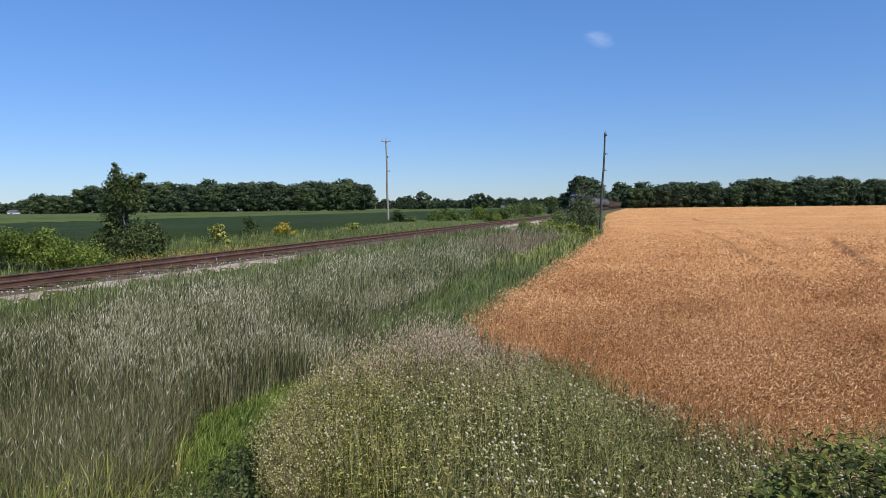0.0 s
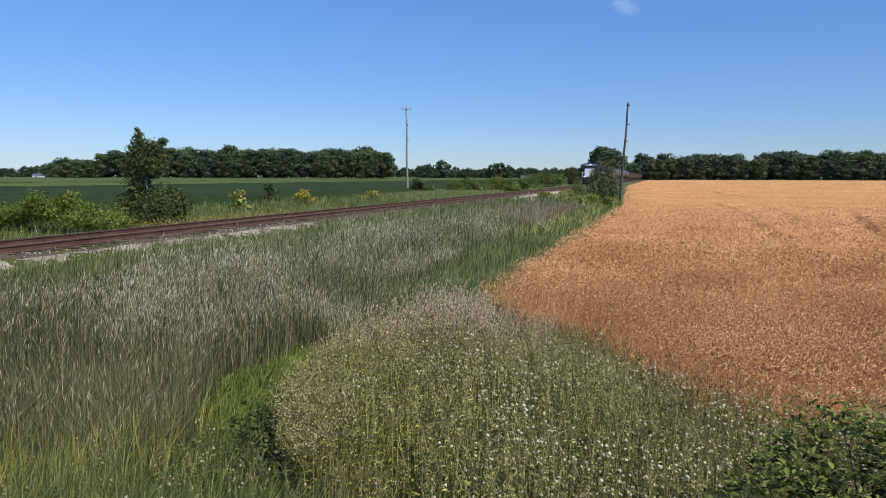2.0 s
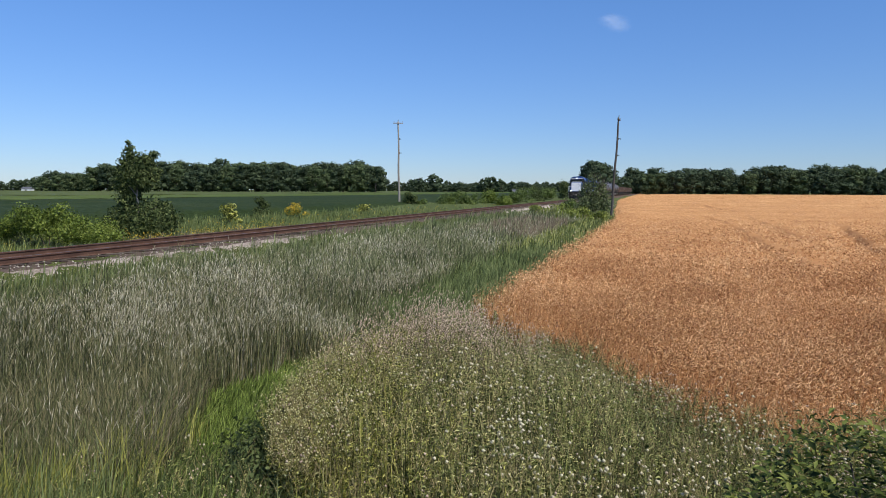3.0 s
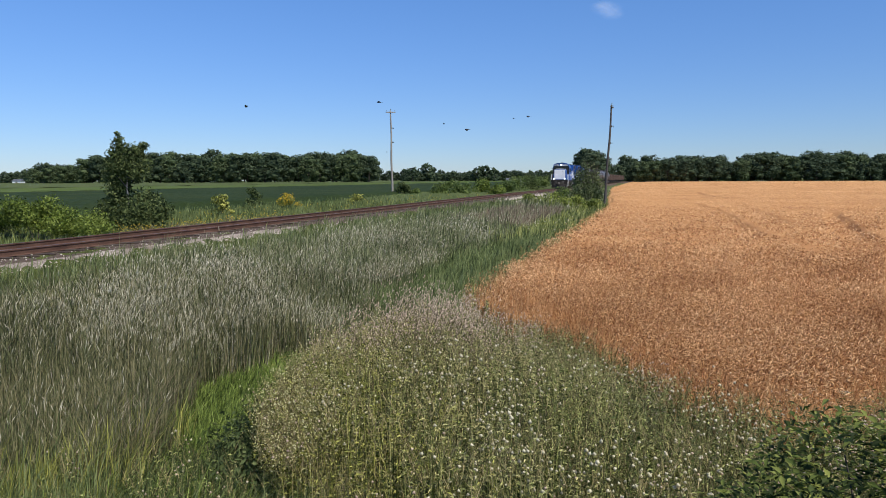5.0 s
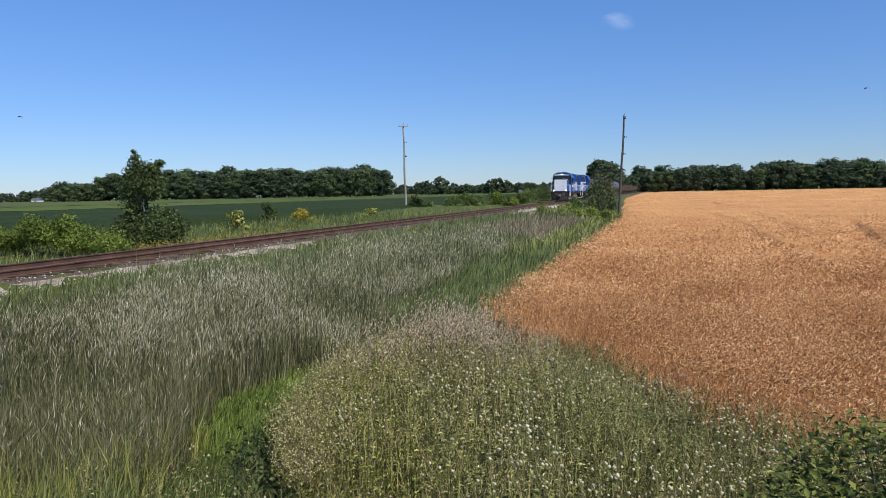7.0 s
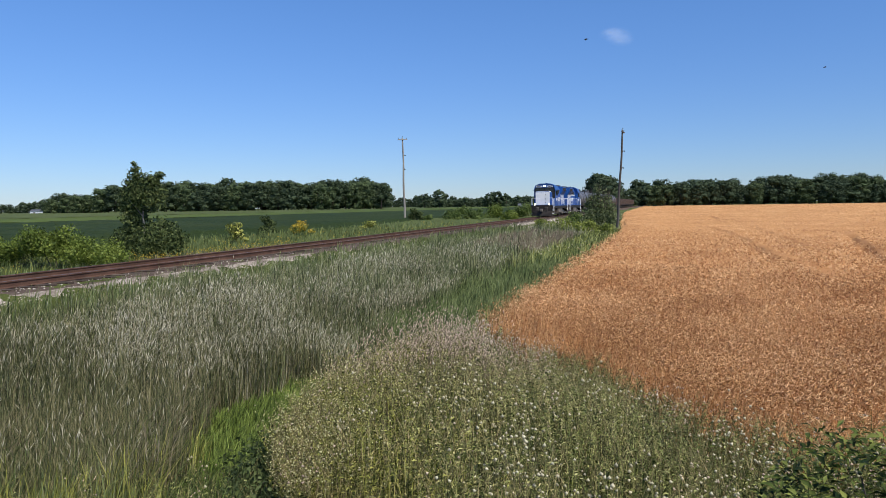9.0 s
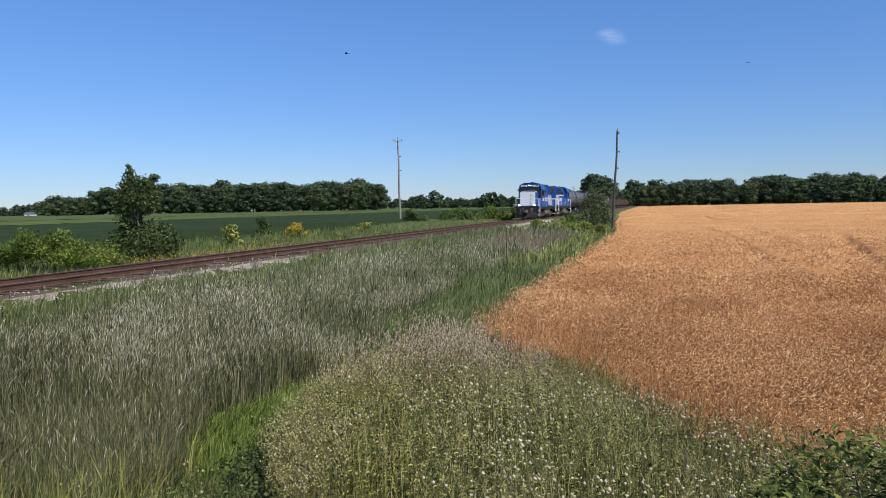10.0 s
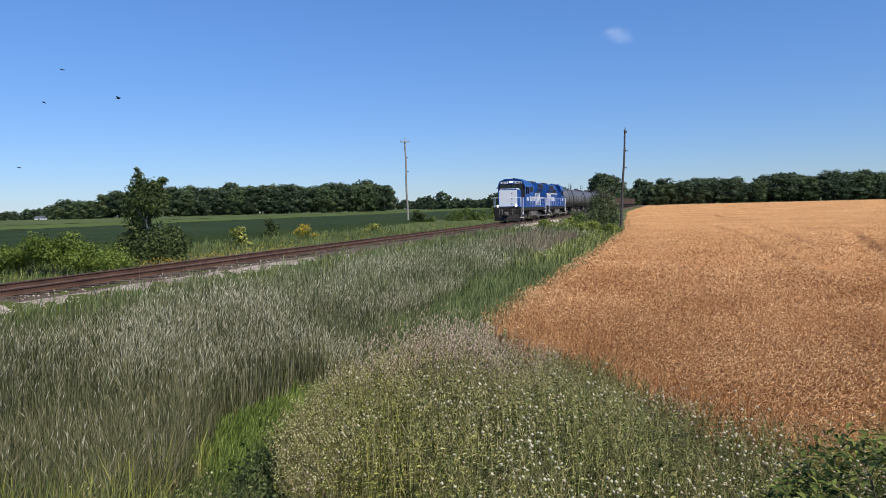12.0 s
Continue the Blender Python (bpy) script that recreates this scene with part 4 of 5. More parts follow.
    ob, pos, r, mid, tip = grass_patch("goldenrod", 26000, 20, 46, lambda x, y: (across(x, y) < -2.9) & (across(x, y) > -5.2) & (y > 28) & (y < 39 + 1.5 * wobble(x, y, 0.7)), M["tan"], 0.34, 0.12, 0.4, "dry yellow-flowering weeds near the small tree", 0.7, a0=-32, a1=-8)
    pick = rng.random(len(tip)) < 0.4
    stuff("blossom", [(heads(tip[pick], tip[pick] + np.array([0.02, 0, 0.05]), np.full(int(pick.sum()), 0.035)), HEAD)], M["flower_yellow"], "yellow blossom", "", ob)
    # white-flowering weeds where the verge meets the wheat
    ob, pos, r, mid, tip = grass_patch("weeds", 9000, 34, 90, lambda x, y: (across(x, y) > 8.6) & (across(x, y) < 12.5) & wild(x, y) & (wobble(x, y, 0.5) > -0.2), M["weed_soft"], 0.6, 0.14, 0.2, "green weeds with small white flowers beside the wheat", 0.8, a0=0, a1=20)
    pick = rng.random(len(tip)) < 0.05
    stuff("flowers", [(heads(tip[pick], tip[pick] + np.array([0, 0, 0.06]), np.full(int(pick.sum()), 0.09)), HEAD)], M["flower_white"], "small white flowers", "", ob)
    # the bank below the camera
    grass_patch("grass", 60000, 1.1, 7.0, lambda x, y: (along(x, y) < 6.3 + 0.5 * wobble(x, y, 1.2)) & ~in_weeds(x, y) & ~in_wheat(x, y), M["grass"], 0.42, 0.13, 0.45, "long green grass on the road bank", 1.3, a0=-55, a1=55)
    grass_patch("grass", 44000, 1.1, 6.5, lambda x, y: (along(x, y) < 6.0 + 0.5 * wobble(x, y, 1.2)) & wild(x, y) | (along(x, y) < 3.8), M["fresh"], 0.38, 0.13, 0.5, "bright green grass blades on the road bank", 1.4, a0=-55, a1=55)
    grass_patch("weeds", 16000, 3.0, 8.5, lambda x, y: (x < -3.0 + 0.3 * wobble(x, y, 1.5)) & (along(x, y) < 6.6 + 0.6 * wobble(x, y, 0.9)) & (along(x, y) > 3.0) & (wobble(x, y, 1.3) > -0.3), M["yellow_green"], 0.5, 0.16, 0.3, "yellow-green weeds low on the road bank", 1.3, a0=-50, a1=-15)


build_grass()


def build_wheat():
    pos, r = scatter(400000, 5.0, 455, lambda x, y: in_wheat(x, y) & (y < 452), -14, 44)
    lane = track_bumps(pos[:, 0], pos[:, 1])
    ok = (lane > 0.36) | (rng.random(len(pos)) < 0.3)
    pos, r, lane = pos[ok], r[ok], lane[ok]
    m = len(pos)
    h = np.clip(rng.normal(0.80, 0.055, m), 0.5, 0.97) + 0.05 * wobble(pos[:, 0], pos[:, 1], 0.9)
    # at the margin and in the lanes it stands lower
    h *= np.where(in_wheat(pos[:, 0], pos[:, 1], -0.5), 1.0, rng.uniform(0.6, 1.0, m)) * np.where(lane < 0.4, 0.7, 1.0)
    lean = np.abs(rng.normal(0.16, 0.11, m))
    heading = rng.normal(0.4, 1.1, m)
    b, mid, tip = blades(pos, h, np.maximum(0.005, r * 0.0005) * rng.uniform(0.8, 1.3, m), lean, heading)
    wheat = stuff("wheat", [(b[r < 24], BLADE)], M["wheat"], "ripe golden wheat with heavy nodding heads", "wheat")
    ln = rng.uniform(0.07, 0.115, m) * np.maximum(1, r * 0.015)
    side = np.stack([np.cos(heading), np.sin(heading), np.zeros(m)], 1)
    end = tip + side * (ln * rng.uniform(0.2, 0.95, m))[:, None] + np.array([0, 0, 1.0]) * (ln * rng.uniform(-0.5, 0.75, m))[:, None]
    wide = np.maximum(0.012, r * 0.0008) * rng.uniform(0.8, 1.3, m)
    fuzzy = r + rng.normal(0, 2.5, m)
    near, middle = fuzzy < 15, (fuzzy >= 15) & (r + rng.normal(0, 9, m) < 48)
    far = ~near & ~middle
    crossed = sprays(tip[middle], np.tile(np.array([0.1, -0.6, 0.8]), (int(middle.sum()), 1)), ln[middle], wide[middle] * 1.2, 0.8)
    stuff("ears", [(heads(tip[near], end[near], wide[near]), HEAD), (crossed, LEAF)], M["wheat"], "golden ears", "", wheat)
    up = np.tile(np.array([-0.1, -0.75, 0.8]), (int(far.sum()), 1))
    flat = sprays(tip[far], up, ln[far] * 0.95, wide[far] * 1.5, 0.35)
    stuff("ears", [(flat, LEAF)], M["wheat_far"], "golden ears far off", "", wheat)


build_wheat()


def build_weeds():
    pos, r = scatter(11000, 2.4, 11.5, lambda x, y: in_weeds(x, y) & (along(x, y) > 2.0), -42, 42, power=1.2)
    # a thick stand of them along the ditch's edge
    ey = rng.uniform(5.2, 9.6, 1500)
    ex = weed_left(ey) + np.abs(rng.normal(0, 0.3, 1500)) - 0.05
    pos = np.concatenate([pos, np.stack([ex, ey, ground_z(ex, ey) - 0.02], 1)])
    # and low ones on the bank below the road
    bank, _ = scatter(1500, 3.4, 7.6, lambda x, y: (x < -0.6) & (along(x, y) > 3.4) & (along(x, y) < 5.8 + 0.5 * wobble(x, y, 1.1)) & ~in_weeds(x, y), -46, 0)
    low_from = len(pos)
    pos = np.concatenate([pos, bank])
    r = np.hypot(pos[:, 0], pos[:, 1])
    m = len(pos)
    x, y = pos[:, 0], pos[:, 1]
    right = smooth(0.0, 2.2, x - 0.12 * y)
    h = ((rng.normal(1.12, 0.12, m) + 0.15 * smooth(4.5, 7.0, y) * (1 - smooth(0.2, 1.6, x)) * (1 - smooth(7.5, 9.5, y))) * (1 - 0.36 * right)) * (0.28 + 0.72 * smooth(1.2, 5.0, along(x, y)))
    # the mound falls away towards the wheat
    h *= 1 - 0.28 * smooth(-0.35, 1.0, x) * smooth(6.3, 8.3, y)
    # and is as high as the wheat where it meets it
    h = np.where(in_wheat(x, y, 1.1), np.clip(h, 0.60, 0.82), h) * (1 + 0.12 * wobble(x, y, 1.9))
    h *= (1 - 0.12 * smooth(8.6, 10.6, y)) * (0.62 + 0.38 * smooth(-0.05, 0.75, x - weed_left(y)))
    h[low_from:] *= rng.uniform(0.35, 0.65, m - low_from)
    heading = rng.uniform(0, 6.28, m)
    b, mid, tip = blades(pos, h, np.maximum(0.008, r * 0.0009), np.abs(rng.normal(0.12, 0.08, m)), heading)
    kind = rng.random(m)
    on_bank = np.arange(m) >= low_from
    yellow = ~on_bank & (kind < 0.75 - 0.75 * smooth(-0.9, 0.6, x + 0.06 * (y - 4)))
    soft = on_bank | ~yellow & (rng.random(m) < 0.15 + 0.75 * smooth(0.3, 1.6, x + 0.3 * wobble(x, y, 1.1)))
    sort = np.where(yellow, 0, np.where(soft, 1, 2))
    lv = {0: [], 1: [], 2: []}
    nl = 27
    for j in range(nl):
        f = rng.uniform(0.15, 0.98, m)
        low = np.where(f < 0.58, f / 0.58, 1.0)[:, None]
        up = np.where(f > 0.58, (f - 0.58) / 0.42, 0.0)[:, None]
        at = pos + (mid - pos) * low + (tip - mid) * up
        a = rng.uniform(0, 6.28, m)
        way = np.stack([np.cos(a), np.sin(a), rng.uniform(0.1, 1.1, m)], 1)
        ln = rng.uniform(0.035, 0.095, m) * (1.15 - 0.65 * f)
        one = leaves(at, way, ln, ln * rng.uniform(0.14, 0.30, m), 0.3)
        for key in lv:
            lv[key].append(one[sort == key])
    weeds = stuff("weeds", [(b[sort == 2], BLADE), (np.concatenate(lv[2]), LEAF)], M["weed"], "dense tall green weeds in flower at the roadside", "weeds")
    stuff("weeds", [(b[sort == 0], BLADE), (np.concatenate(lv[0]), LEAF)], M["yellow_green"], "tall yellow-green weeds beside the ditch", "weeds")
    stuff("weeds", [(b[sort == 1], BLADE), (np.concatenate(lv[1]), LEAF)], M["weed_soft"], "soft green leafy weeds beside the wheat", "weeds")
    # branches and flower heads
    bp, hp = {}, {}
    for j in range(6):
        start = mid + (tip - mid) * rng.uniform(0.1, 0.95, (m, 1))
        a = rng.uniform(0, 6.28, m)
        ln = rng.uniform(0.07, 0.2, m)
        end = start + np.stack([np.cos(a) * 0.55, np.sin(a) * 0.55, np.ones(m)], 1) * ln[:, None]
        s = np.cross(end - start, rng.normal(size=(m, 3)))
        s /= np.linalg.norm(s, axis=1, keepdims=True)
        twig = np.stack([start - s * 0.0022, start + s * 0.0022, end], 1)
        bp.setdefault("t", []).append(twig)
        patch = wobble(x, y, 0.8) + rng.normal(0, 0.5, m)
        lilac = ((y > 8.2) & (patch > -0.6) & (x < 1.3)) | ((right > 0.55) & (patch > 0.75)) | (kind > 0.97)
        cream = yellow & ~lilac
        white = ~lilac & ~cream & (wobble(x, y, 1.4) + 0.4 * wobble(x, y, 4.0) > 0.22) & (y < 7.0) & (~on_bank | (rng.random(m) < 0.12))
        for key, sel, size, share in (("flower_purple", lilac, 0.014, 0.8), ("flower_cream", cream & (y > 4.8) & (patch > -0.4), 0.010, 0.5), ("flower_white", white, 0.019, 0.22)):
            sel = sel & (rng.random(m) < share)
            e = end[sel]
            sz = size * rng.uniform(0.7, 1.4, len(e))
            d = np.stack([rng.normal(0, 0.3, len(e)), rng.normal(0, 0.3, len(e)), np.ones(len(e))], 1)
            hp.setdefault(key, []).append(heads(e - d * (sz * 0.5)[:, None], e + d * (sz * 0.7)[:, None], sz * 1.5))
    stuff("twigs", [(np.concatenate(bp["t"]), [(0, 1, 2)])], M["straw"], "straw-coloured flower stalks", "", weeds)
    for key, label in (("flower_purple", "lilac flower heads"), ("flower_cream", "pale yellow flower heads"), ("flower_white", "fluffy white seed heads")):
        stuff("flowers", [(np.concatenate(hp[key]), HEAD)], M[key], label, "", weeds)
    fluff, _, _, _, tip2 = grass_patch("grass", 60000, 6.2, 11.5, lambda x, y: in_weeds(x, y) & (y > 7.9 + 0.5 * wobble(x, y, 1.2)) & (x < 0.25 + 0.3 * wobble(x, y, 1.7)) & ~in_wheat(x, y, 0.8), M["tan"], 1.08, 0.13, 0.14, "pinkish dry grass tops on the mound", 0.5)
    lift = np.stack([rng.normal(0.01, 0.015, len(tip2)), rng.normal(0, 0.015, len(tip2)), rng.uniform(0.02, 0.06, len(tip2))], 1)
    stuff("seed_heads", [(heads(tip2, tip2 + lift, np.full(len(tip2), 0.013)), HEAD)], M["flower_purple"], "pinkish fluffy seed heads", "", fluff)
    # dry grass and stalks among the weeds, and thin weeds along the near ditch
    grass_patch("grass", 22000, 3.0, 11.5, lambda x, y: in_weeds(x, y) & ~in_wheat(x, y, 1.0) & (along(x, y) > 3.0) & (wobble(x, y, 0.9) > -0.3), M["straw"], 0.86, 0.2, 0.12, "straw-coloured stalks among the weeds", 0.36)
    # dark leaf colour here stands in for deep shade under the weeds
    grass_patch("grass", 30000, 2.6, 11.5, lambda x, y: in_weeds(x, y), M["leaf_dark"], 0.5, 0.14, 0.35, "grass under the weeds coloured dark green for shade", 1.5)


build_weeds()

def tall_weed(x, y, height):
    """A single leafy spike that stands above the rest."""
    z0 = float(ground_z(np.array(x), np.array(y)))
    ob = thing("tall_weed", "tall pale green leafy weed spike beside the wheat", "weeds", pose(x, y, z0), "tall weeds")
    part("stem", rod(bmesh.new(), (0, 0, -0.05), (0.03, 0, height), 0.012, 0.006, 7), M["weed_soft"], ob)
    n = 150
    f = rng.random(n) ** 0.8
    a = rng.uniform(0, 6.28, n)
    way = np.stack([np.cos(a), np.sin(a), rng.uniform(0.2, 1.0, n)], 1)
    ln = (0.05 + 0.11 * (1 - f)) * rng.uniform(0.8, 1.2, n)
    lv = lances(np.stack([0.03 * f, 0 * f, height * f], 1), way, ln, ln * 0.28, 0.2)
    link_mesh("leaves", cloud_mesh("leaves", [(lv, LANCE)]), M["weed_soft"], ob)


for x, y, height in ((0.42, 11.1, 1.25), (0.62, 10.9, 0.95), (0.3, 11.3, 0.8)):
    tall_weed(x, y, height)


def umbel(x, y, height, size):
    z0 = float(ground_z(np.array(x), np.array(y)))
    ob = thing("wild_flower", "flat white flower umbel on a thin green stalk", "flower", pose(x, y, z0, random.uniform(-6, 6), random.uniform(-6, 6), 0), "white umbels")
    bm = rod(bmesh.new(), (0, 0, -0.05), (0, 0, height - 0.05), 0.004, 0.003, 5)
    bm_top = bmesh.new()
    for k in range(16):
        a, d = k * 2.4, size * math.sqrt((k + 0.5) / 16)
        end = Vector((math.cos(a) * d, math.sin(a) * d, height - 0.25 * d))
        rod(bm, (0, 0, height - 0.05), end, 0.0015, 0.001, 3)
        bmesh.ops.create_icosphere(bm_top, subdivisions=1, radius=size * 0.2, matrix=Matrix.Translation(end) @ Matrix.Diagonal((1, 1, 0.45, 1)))
    part("stalk", bm, M["weed_soft"], ob)
    part("flower_head", bm_top, M["flower_white"], ob, "white lacy flower head")


for x, y, height, size in ((1.45, 9.0, 0.66, 0.05), (4.15, 7.1, 0.62, 0.05), (0.75, 10.2, 0.9, 0.03), (0.95, 9.6, 0.85, 0.03), (0.6, 8.6, 1.0, 0.03), (1.0, 8.1, 0.9, 0.03)):
    umbel(x, y, height, size)

# dark leaves added in the ditch in place of the mound's shadow
bush("weed_clump", "dark green leafy clump standing in for the shadow beside the mound", "weeds", -2.0, 6.6, [(0, 0, 0.28, 0.3, 0.9), (0.25, -0.4, 0.34, 0.3, 0.9), (0.1, 0.4, 0.28, 0.3, 0.9), (0.35, 0.1, 0.45, 0.3, 0.9), (0.5, -0.8, 0.3, 0.3, 0.9), (0.15, -0.75, 0.2, 0.26, 0.9), (0.35, 0.6, 0.42, 0.28, 0.9)], 5200, 0.05, M["leaf_dark"], 6)


# ---- the train; in each vehicle's space y points ahead, the front coupler is at y = 0, z = 0 is the railhead ----
WHEEL_R = 0.51
rolling = []


def make_wheel_mesh():
    bm = bmesh.new()
    for s in (-1, 1):
        rod(bm, (s * 0.70, 0, 0), (s * 0.83, 0, 0), WHEEL_R, WHEEL_R, 22)
        rod(bm, (s * 0.67, 0, 0), (s * 0.70, 0, 0), WHEEL_R + 0.03, WHEEL_R + 0.03, 22)
        rod(bm, (s * 0.83, 0, 0), (s * 0.90, 0, 0), 0.16, 0.12, 10)
        for k in range(6):
            a = k * math.pi / 3
            rod(bm, (s * 0.84, 0.12 * math.cos(a), 0.12 * math.sin(a)), (s * 0.84, 0.42 * math.cos(a), 0.42 * math.sin(a)), 0.03, 0.03, 5)
    rod(bm, (-0.7, 0, 0), (0.7, 0, 0), 0.09, 0.09, 10)
    me = bpy.data.meshes.new("wheelset")
    bm.to_mesh(me)
    bm.free()
    me.materials.append(M["grime"])
    return me


wheel_mesh = make_wheel_mesh()


def bogie(parent, y, axles, spacing):
    bm = bmesh.new()
    half = (axles - 1) * spacing / 2
    for s in (-1, 1):
        box(bm, (s * 1.0 - 0.08, -half - 0.6, 0.55), (s * 1.0 + 0.08, half + 0.6, 0.82), 0.03)
        for k in range(axles):
            ya = -half + k * spacing
            box(bm, (s * 1.02 - 0.12, ya - 0.19, 0.33), (s * 1.02 + 0.14, ya + 0.19, 0.72), 0.03)
            if k < axles - 1:
                for d in (0.35, 0.5, 0.65):
                    rod(bm, (s * 1.02, ya + spacing * d, 0.42), (s * 1.02, ya + spacing * d, 0.8), 0.085, 0.085, 8)
                box(bm, (s * 1.02 - 0.07, ya + spacing * 0.28, 0.3), (s * 1.02 + 0.07, ya + spacing * 0.72, 0.42), 0.02)
    box(bm, (-1.0, -0.3, 0.55), (1.0, 0.3, 0.95), 0.04)
    truck = part("truck", bm, M["grime"], parent, "dusty steel truck frame")
    truck.matrix_basis = pose(0, y, 0)
    for k in range(axles):
        w = new("wheelset", wheel_mesh)
        w.parent = truck
        w.matrix_basis = pose(0, -half + k * spacing, WHEEL_R)
        rolling.append((w, -half + k * spacing))


def tube(name, pts, r, mat, parent, label=""):
    bm = bmesh.new()
    for a, b in zip(pts, pts[1:]):
        rod(bm, a, b, r, r, 6)
    return part(name, bm, mat, parent, label)


def prism(bm, outline, y0, y1):
    """An outline in x, z drawn out along y."""
    a, b = [bm.verts.new((x, y0, z)) for x, z in outline], [bm.verts.new((x, y1, z)) for x, z in outline]
    bm.faces.new(a)
    bm.faces.new(list(reversed(b)))
    for k in range(len(outline)):
        bm.faces.new((a[k], b[k], b[(k + 1) % len(outline)], a[(k + 1) % len(outline)]))
    bmesh.ops.recalc_face_normals(bm, faces=bm.faces)
    return bm


def locomotive(label, lit):
    loco = thing("locomotive", label, "locomotive", None, "locomotives")
    part("frame", box(bmesh.new(), (-1.5, -16.9, 1.15), (1.5, -0.75, 1.54), 0.03), M["black"], loco, "grimy black underframe")
    part("sill", box(bmesh.new(), (-1.53, -16.8, 1.50), (1.53, -0.9, 1.62), 0.01), M["blue"], loco, "blue walkway edge")
    for y0, s in ((-0.75, 1), (-16.9, -1)):
        bm = box(bmesh.new(), (-1.45, y0 - 0.1, 0.75), (1.45, y0 + 0.1, 1.6), 0.03)
        part("pilot", bm, M["black"], loco, "black steel pilot plate")
        for sx in (-1, 1):
            bm = bmesh.new()
            v = [bm.verts.new(c) for c in ((0, y0 + s * 0.62, 0.14), (sx * 1.4, y0 + s * 0.12, 0.14), (sx * 1.3, y0 + s * 0.1, 0.8), (0, y0 + s * 0.3, 0.8), (0, y0 + s * 0.1, 0.14), (sx * 1.4, y0 - s * 0.05, 0.14), (sx * 1.3, y0 - s * 0.02, 0.8), (0, y0 + s * 0.02, 0.8))]
            for f in ((0, 1, 2, 3), (7, 6, 5, 4), (0, 4, 5, 1), (1, 5, 6, 2), (2, 6, 7, 3), (3, 7, 4, 0)):
                bm.faces.new([v[i] for i in f])
            bmesh.ops.recalc_face_normals(bm, faces=bm.faces)
            part("plough_blade", bm, M["black"], loco, "dusty angled plough blade")
            for k in range(3):
                x = sx * (0.45 + 0.16 * k)
                tube("air_hose", [(x, y0 + s * 0.12, 1.35), (x, y0 + s * 0.26, 1.2), (x, y0 + s * 0.3, 0.8)], 0.025, M["grime"], loco, "hanging rubber air hose")
        bm = box(bmesh.new(), (-0.13, min(y0, y0 + s * 0.75), 0.75), (0.13, max(y0, y0 + s * 0.75), 1.05), 0.04)
        box(bm, (-0.22, y0 + s * 0.55 - 0.14, 0.7), (0.22, y0 + s * 0.55 + 0.14, 1.1), 0.05)
        part("coupler", bm, M["grime"], loco, "rusty coupler")
        for sx in (-1, 1):
            for k in range(4):
                part("step", box(bmesh.new(), (sx * 1.3 - 0.25, y0 - s * 0.75 - 0.28, 0.42 + 0.29 * k), (sx * 1.3 + 0.25, y0 - s * 0.75 + 0.28, 0.47 + 0.29 * k)), M["white"] if k % 2 == 0 else M["black"], loco)
            tube("grab_rail", [(sx * 1.5, y0 - s * 0.4, 0.75), (sx * 1.52, y0 - s * 0.35, 2.55)], 0.03, M["white"], loco, "white grab rail")
            tube("grab_rail", [(sx * 1.5, y0 - s * 1.1, 0.75), (sx * 1.52, y0 - s * 1.1, 2.6)], 0.03, M["white"], loco, "white grab rail")
            tube("handrail", [(sx * 1.45, y0 - s * 0.1, 1.6), (sx * 1.45, y0 - s * 0.1, 2.6), (sx * 0.35, y0 - s * 0.05, 2.55)], 0.03, M["white"], loco, "white end handrail")
    # short hood with the white nose panel
    nose = part("nose", prism(bmesh.new(), [(-1.08, 1.6), (1.08, 1.6), (1.08, 3.3), (0.9, 3.5), (-0.9, 3.5), (-1.08, 3.3)], -3.1, -1.35), M["blue"], loco)
    part("nose_panel", box(bmesh.new(), (-0.98, -1.349, 1.66), (0.98, -1.31, 3.4), 0.012), M["white"], nose, "white painted nose panel")
    part("nose_door", box(bmesh.new(), (-0.98, -1.309, 1.7), (-0.42, -1.29, 3.25), 0.008), M["white"], nose, "white nose door")
    for z in (1.95, 2.5, 3.05):
        part("hinge", box(bmesh.new(), (-0.46, -1.292, z - 0.05), (-0.36, -1.27, z + 0.05)), M["grime"], nose)
    part("nose_top", prism(bmesh.new(), [(-0.95, 3.47), (0.95, 3.47), (0.85, 3.56), (-0.85, 3.56)], -3.1, -1.45), M["white"], nose, "white painted nose top")
    for sx in (-1, 1):
        part("nose_flank", box(bmesh.new(), (min(sx * 1.081, sx * 1.10), -2.9, 1.7), (max(sx * 1.081, sx * 1.10), -1.4, 2.9), 0.008), M["blue"], nose)
    # cab
    outline = [(-1.52, 1.6), (1.52, 1.6), (1.52, 3.75), (1.3, 4.35), (0.7, 4.62), (-0.7, 4.62), (-1.3, 4.35), (-1.52, 3.75)]
    cab = part("cab", prism(bmesh.new(), outline, -5.6, -3.1), M["blue"], loco)
    part("cab_roof", prism(bmesh.new(), [(-1.56, 3.72), (-1.33, 4.38), (-0.71, 4.66), (0.71, 4.66), (1.33, 4.38), (1.56, 3.72), (1.5, 3.74), (1.28, 4.33), (0.68, 4.6), (-0.68, 4.6), (-1.28, 4.33), (-1.5, 3.74)], -5.75, -2.95), M["blue"], cab)
    part("front_mask", prism(bmesh.new(), [(-1.46, 2.6), (1.46, 2.6), (1.46, 3.78), (1.32, 4.1), (-1.32, 4.1), (-1.46, 3.78)], -3.099, -3.087), M["black"], cab, "dark painted cab front")
    for x0, x1 in ((-1.3, -0.75), (-0.65, -0.06), (0.06, 0.65), (0.75, 1.3)):
        w = part("windscreen", box(bmesh.new(), (x0, -3.085, 3.56), (x1, -3.055, 4.02), 0.01), M["window"], cab, "dark windscreen pane")
